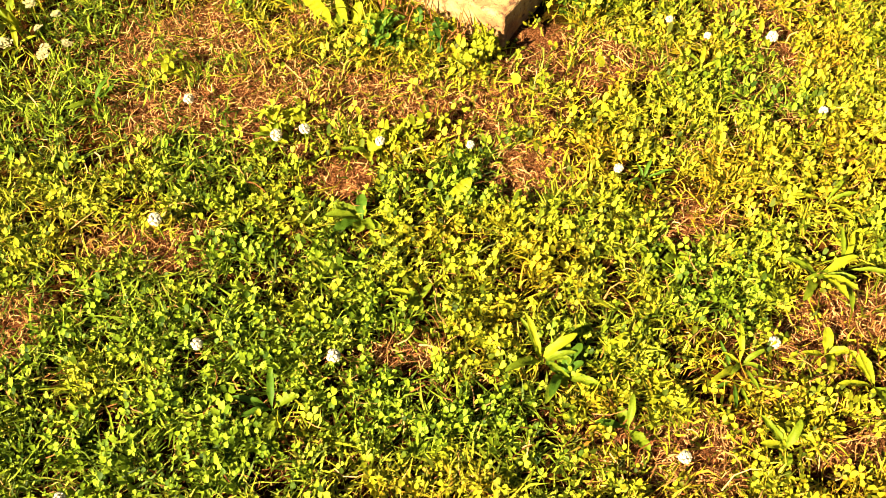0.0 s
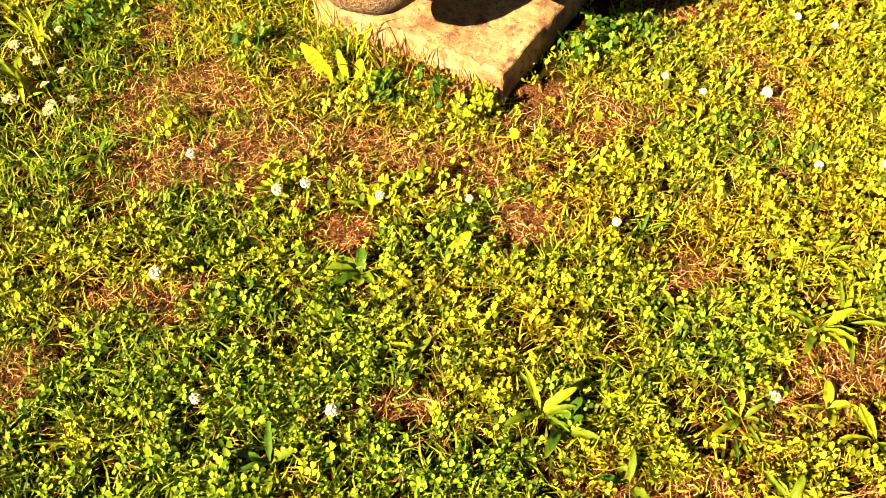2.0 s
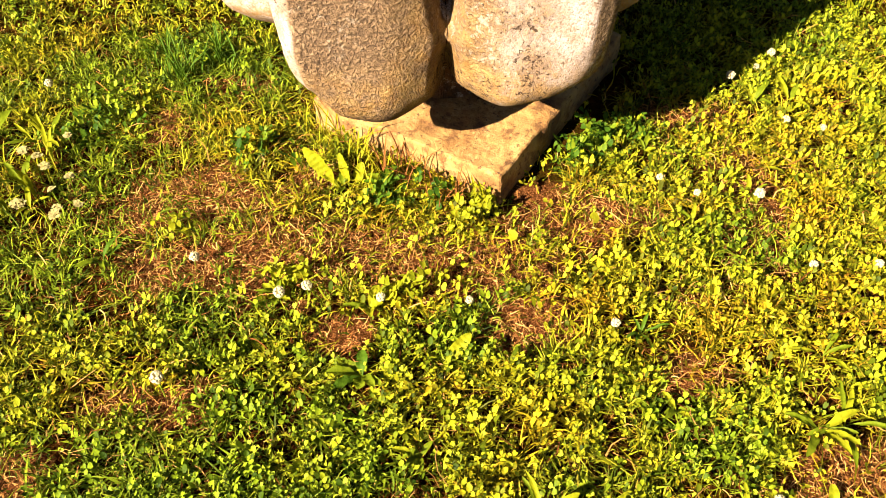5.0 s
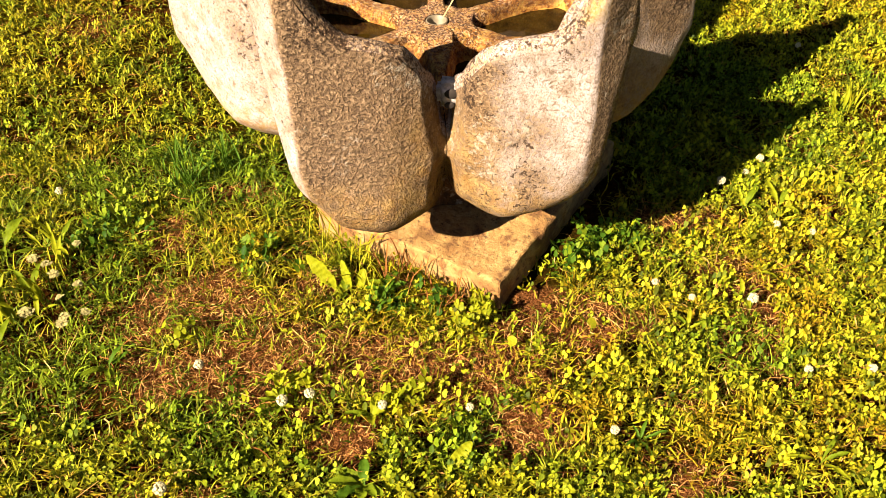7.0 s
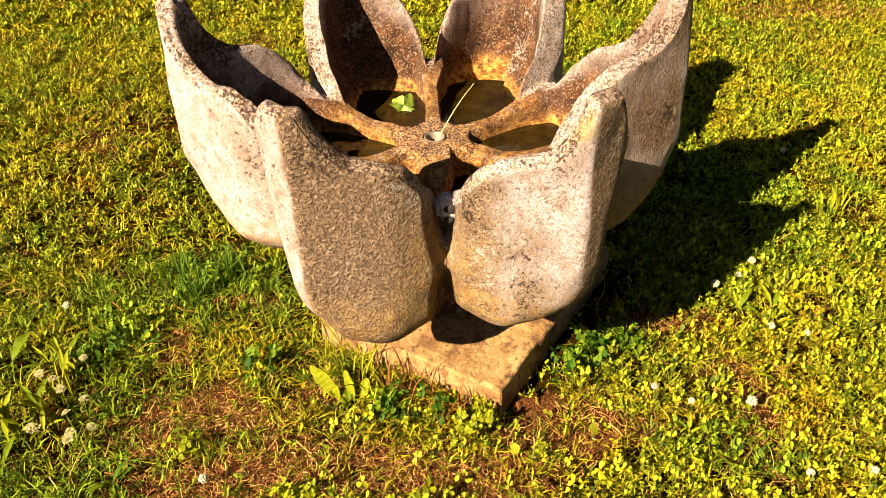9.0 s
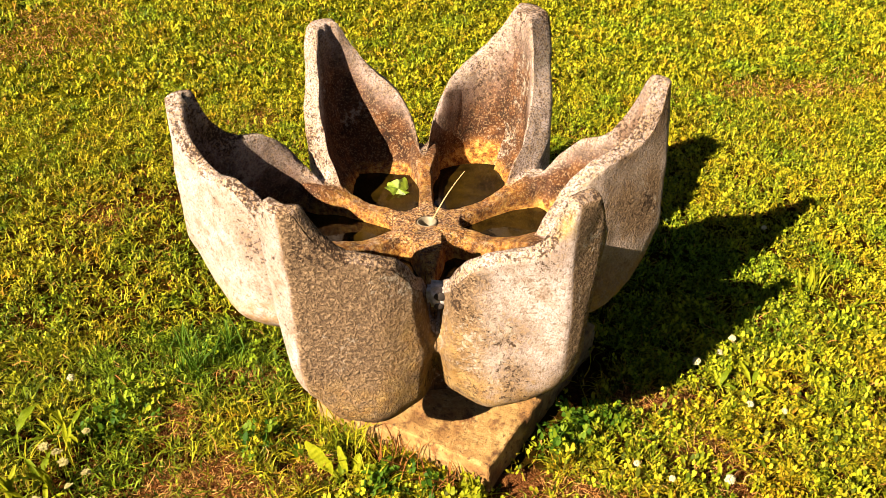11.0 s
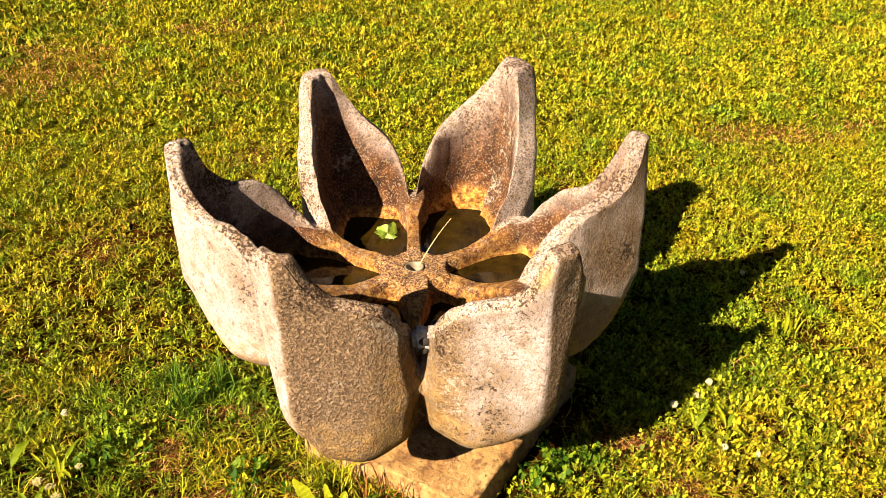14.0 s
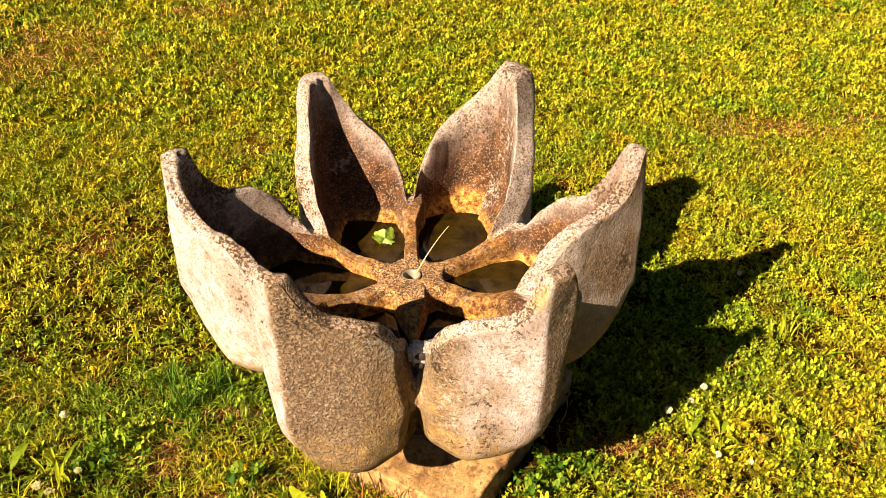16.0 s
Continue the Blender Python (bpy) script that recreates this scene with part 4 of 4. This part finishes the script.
HEAD, STEM = flower_meshes()
first = empty("clover_flower", pose(-0.145, -0.753, -0.026), "small round white clover flower in the lawn", "flower", "white flowers")
for name, me, z in (("flower_head", HEAD, 0.062), ("stem", STEM, 0.027)):
    ob = new(name, me)
    ob.parent = first
    ob.location = (0, 0, z)
BLOOMS = [(-0.551, -0.618), (-1.041, -0.009), (-0.345, -0.704), (-0.30, -0.707), (0.045, -0.739), (0.716, -0.022),
          (0.798, 0.023), (0.856, 0.058), (0.495, -0.394), (0.564, -0.445), (0.689, -0.47), (0.833, -0.209), (0.902, -0.22),
          (0.759, -0.652), (0.891, -0.654), (-0.544, -0.95), (-0.448, -1.18), (-0.215, -1.23), (0.356, -1.385),
          (0.544, -1.20), (0.318, -0.80), (-0.622, -1.45), (1.16, 0.66)]
for k, (x, y) in enumerate(BLOOMS):
    g = random.Random(k)
    copy_thing(first, pose(x, y - 0.018, g.uniform(-0.034, -0.024), g.uniform(-14, 14), g.uniform(-14, 14), g.uniform(0, 360)) @ Matrix.Scale(g.uniform(0.85, 1.3), 4))


def umbel(x, y, radius, seed):
    """A flat-topped head of small cream florets on a stem."""
    g = random.Random(seed)
    thing = empty("umbel_flower", pose(x, y, -0.012, g.uniform(-12, 12), g.uniform(-12, 12)), "cream flat-topped flower head among tall weeds", "flower", "cream flower heads")
    bm = bmesh.new()
    for k in range(30):
        a, d = 2.4 * k, radius * math.sqrt((k + 0.5) / 30)
        at = Vector((d * math.cos(a) * g.uniform(0.8, 1.3), d * math.sin(a), 0.078 - 0.25 * d + g.uniform(-0.003, 0.003)))
        mid = bm.verts.new(at)
        size, tilt = g.uniform(0.0024, 0.0042), Vector((g.uniform(-0.4, 0.4), g.uniform(-0.4, 0.4), 1))
        ring = []
        for q in range(7):
            b = 2 * math.pi * q / 7
            p = Vector((size * math.cos(b), size * math.sin(b), 0))
            ring.append(bm.verts.new(at + p + Vector((0, 0, 0.3 * size - p.dot(tilt) * 0.5))))
        for q in range(7):
            bm.faces.new((mid, ring[q], ring[(q + 1) % 7]))
    part("flower_head", bm, CREAM, thing)
    bm = bmesh.new()
    bmesh.ops.create_cone(bm, segments=6, radius1=0.0016, radius2=0.0010, depth=0.078, cap_ends=False)
    bmesh.ops.translate(bm, verts=bm.verts, vec=(0, 0, 0.039))
    part("stem", bm, DEEP, thing)


for k, (x, y, r) in enumerate(((-1.003, -0.303, 0.013), (-0.968, -0.344, 0.012), (-0.944, -0.352, 0.010), (-0.863, -0.414, 0.010), (-0.878, -0.457, 0.008),
                               (-0.961, -0.487, 0.015), (-0.872, -0.519, 0.012), (-0.851, -0.514, 0.013), (-0.832, -0.504, 0.010), (-0.90, -0.265, 0.008))):
    umbel(x, y, r, k)


def tuft(x, y, count, low, high, width, mat, seed, label, spread=0.05, arch=0.7):
    """A tuft of long blades that arch outwards."""
    g = random.Random(seed)
    thing = empty("grass_tuft", pose(x, y, -0.012), label, "grass tuft", "grass tufts")
    for k in range(count):
        a, l, r = g.uniform(0, 6.28), g.uniform(low, high), g.uniform(0, spread)
        b = g.uniform(0, 6.28)
        lean = g.uniform(0.15, arch)
        pts = []
        for i in range(8):
            s = i / 7
            out = l * lean * s * s
            pts.append(Vector((r * math.cos(b) + math.cos(a) * out, r * math.sin(b) + math.sin(a) * out, l * s * (1 - 0.45 * lean * s))))
        bm = bmesh.new()
        blade_strip(bm, pts, width, 0.3)
        part("blade", bm, mat, thing)


tuft(-0.10, -0.385, 14, 0.06, 0.14, 0.003, STRAW, 41, "straggling dry grass stems against the plinth", 0.06)
tuft(-0.30, -0.23, 20, 0.06, 0.15, 0.0035, BLADE, 42, "long grass blades against the plinth edge", 0.07)
tuft(-0.14, -0.345, 16, 0.07, 0.16, 0.0035, STRAW, 31, "straggling dry grass stems against the plinth")
tuft(-0.24, -0.28, 16, 0.07, 0.16, 0.004, BLADE, 32, "long grass blades against the plinth edge")
tuft(0.01, -0.452, 16, 0.05, 0.11, 0.0035, STRAW, 51, "straggling dry grass stems against the plinth", 0.05)
tuft(-0.16, -0.40, 22, 0.05, 0.12, 0.0040, BLADE, 52, "long grass blades against the plinth edge", 0.06)
tuft(-0.20, -0.335, 20, 0.06, 0.13, 0.0040, BLADE, 53, "long grass blades against the plinth edge", 0.06)
tuft(-0.05, -0.41, 9, 0.06, 0.12, 0.0035, STRAW, 33, "straggling dry grass stems against the plinth")
tuft(0.08, -0.475, 9, 0.04, 0.09, 0.008, BROAD, 34, "yellow-green leaf tuft at the plinth corner", 0.03)
tuft(-0.692, 0.018, 44, 0.06, 0.13, 0.0045, DEEP, 35, "deep green grass tuft in the lawn", 0.06, 0.8)
tuft(-0.60, 0.085, 34, 0.07, 0.14, 0.0050, DEEP, 36, "deep green grass tuft in the lawn", 0.06, 0.8)
tuft(-0.752, 0.124, 30, 0.06, 0.12, 0.0045, DEEP, 38, "deep green grass tuft in the lawn", 0.06, 0.8)
tuft(-0.96, -0.33, 24, 0.06, 0.12, 0.0040, BLADE, 39, "tall pale grass tuft in the lawn", 0.12, 0.6)
tuft(1.22, 0.33, 10, 0.07, 0.14, 0.006, BLADE, 37, "tall pale grass tuft in the lawn", 0.05, 0.5)
for x, y, n, low, high, w in ((-0.958, -0.409, 4, 0.11, 0.15, 0.014), (-0.966, -0.263, 4, 0.08, 0.12, 0.013), (-1.00, -0.20, 3, 0.08, 0.11, 0.012), (-1.015, -0.47, 4, 0.12, 0.17, 0.020),
                              (1.194, 0.335, 6, 0.08, 0.14, 0.013), (1.145, 0.291, 4, 0.07, 0.11, 0.011)):
    tuft(x, y, n, low, high, w, BROAD, int(900 + 100 * x), "upright yellow-green strap leaves in the lawn", 0.02, 0.35)
# leafy clumps
CLUMPS = ((0.302, -0.292, 0.030, 0.028, 46, DEEP), (0.366, -0.23, 0.035, 0.03, 46, DEEP), (0.285, -0.352, 0.013, 0.016, 10, DEEP), (0.423, -0.234, 0.03, 0.03, 30, DEEP),
          (0.07, -0.505, 0.035, 0.022, 34, BROAD), (0.04, -0.552, 0.02, 0.015, 14, BROAD), (-0.805, -0.094, 0.05, 0.045, 70, CLOVER), (-0.859, -0.20, 0.05, 0.04, 60, DEEP),
          (-0.607, -0.526, 0.03, 0.02, 22, BROAD), (-0.346, -0.68, 0.035, 0.02, 30, BROAD), (-0.106, -0.717, 0.04, 0.02, 34, BROAD), (-0.447, -0.267, 0.04, 0.03, 40, DEEP),
          (-0.135, -0.435, 0.035, 0.022, 40, DEEP), (-0.045, -0.455, 0.03, 0.015, 24, DEEP))
for cx, cy, rx, ry, n, mat in CLUMPS:
    x, y = rng.normal(cx, rx, n), rng.normal(cy, ry, n)
    ok = ~on_plinth(x, y, 0.03)
    by = "beside the plinth" if mat is DEEP and cx > 0 else "in the lawn"
    flat_mesh("clover_clump", trefoils(x[ok], y[ok], 0.015, 0.075, 0.008, 0.015, HEART), FOLDED, mat, f"lush tall clover clump {by}", "clover")


def round_leaf(x, y, radius, tilt, heading, mat, label):
    """A single round leaf on a short stalk, notched at its base and cupped."""
    thing = empty("round_leaf", pose(x, y, -0.012), label, "leaf", "round leaves")
    bm = bmesh.new()
    mid = bm.verts.new((0, 0, -0.15 * radius))
    loop = []
    for k in range(22):
        a = 2 * math.pi * k / 22
        r = radius * (1 - 0.45 * math.exp(-((a - math.pi) / 0.35) ** 2) + 0.03 * math.sin(7 * a))
        loop.append(bm.verts.new((r * math.cos(a), r * math.sin(a), 0.10 * r * math.sin(2 * a))))
    for k in range(22):
        bm.faces.new((mid, loop[k], loop[(k + 1) % 22]))
    bmesh.ops.transform(bm, verts=bm.verts, matrix=pose(0, 0, 0.042, tilt, 0, heading))
    part("leaf", bm, mat, thing)
    bm = bmesh.new()
    bmesh.ops.create_cone(bm, segments=5, radius1=0.0012, radius2=0.001, depth=0.042, cap_ends=False)
    bmesh.ops.translate(bm, verts=bm.verts, vec=(0, 0, 0.02))
    part("stem", bm, DEEP, thing)


for k, (x, y, r) in enumerate(((0.133, -0.582, 0.012), (0.317, -0.534, 0.013), (0.30, -0.52, 0.010), (-0.058, -0.682, 0.015), (-0.141, -0.736, 0.014), (-0.184, -0.498, 0.011))):
    round_leaf(x, y, r, 30 + 9 * (k % 3), 50 * k, BROAD, "round yellow-green leaf standing in the dry grass")
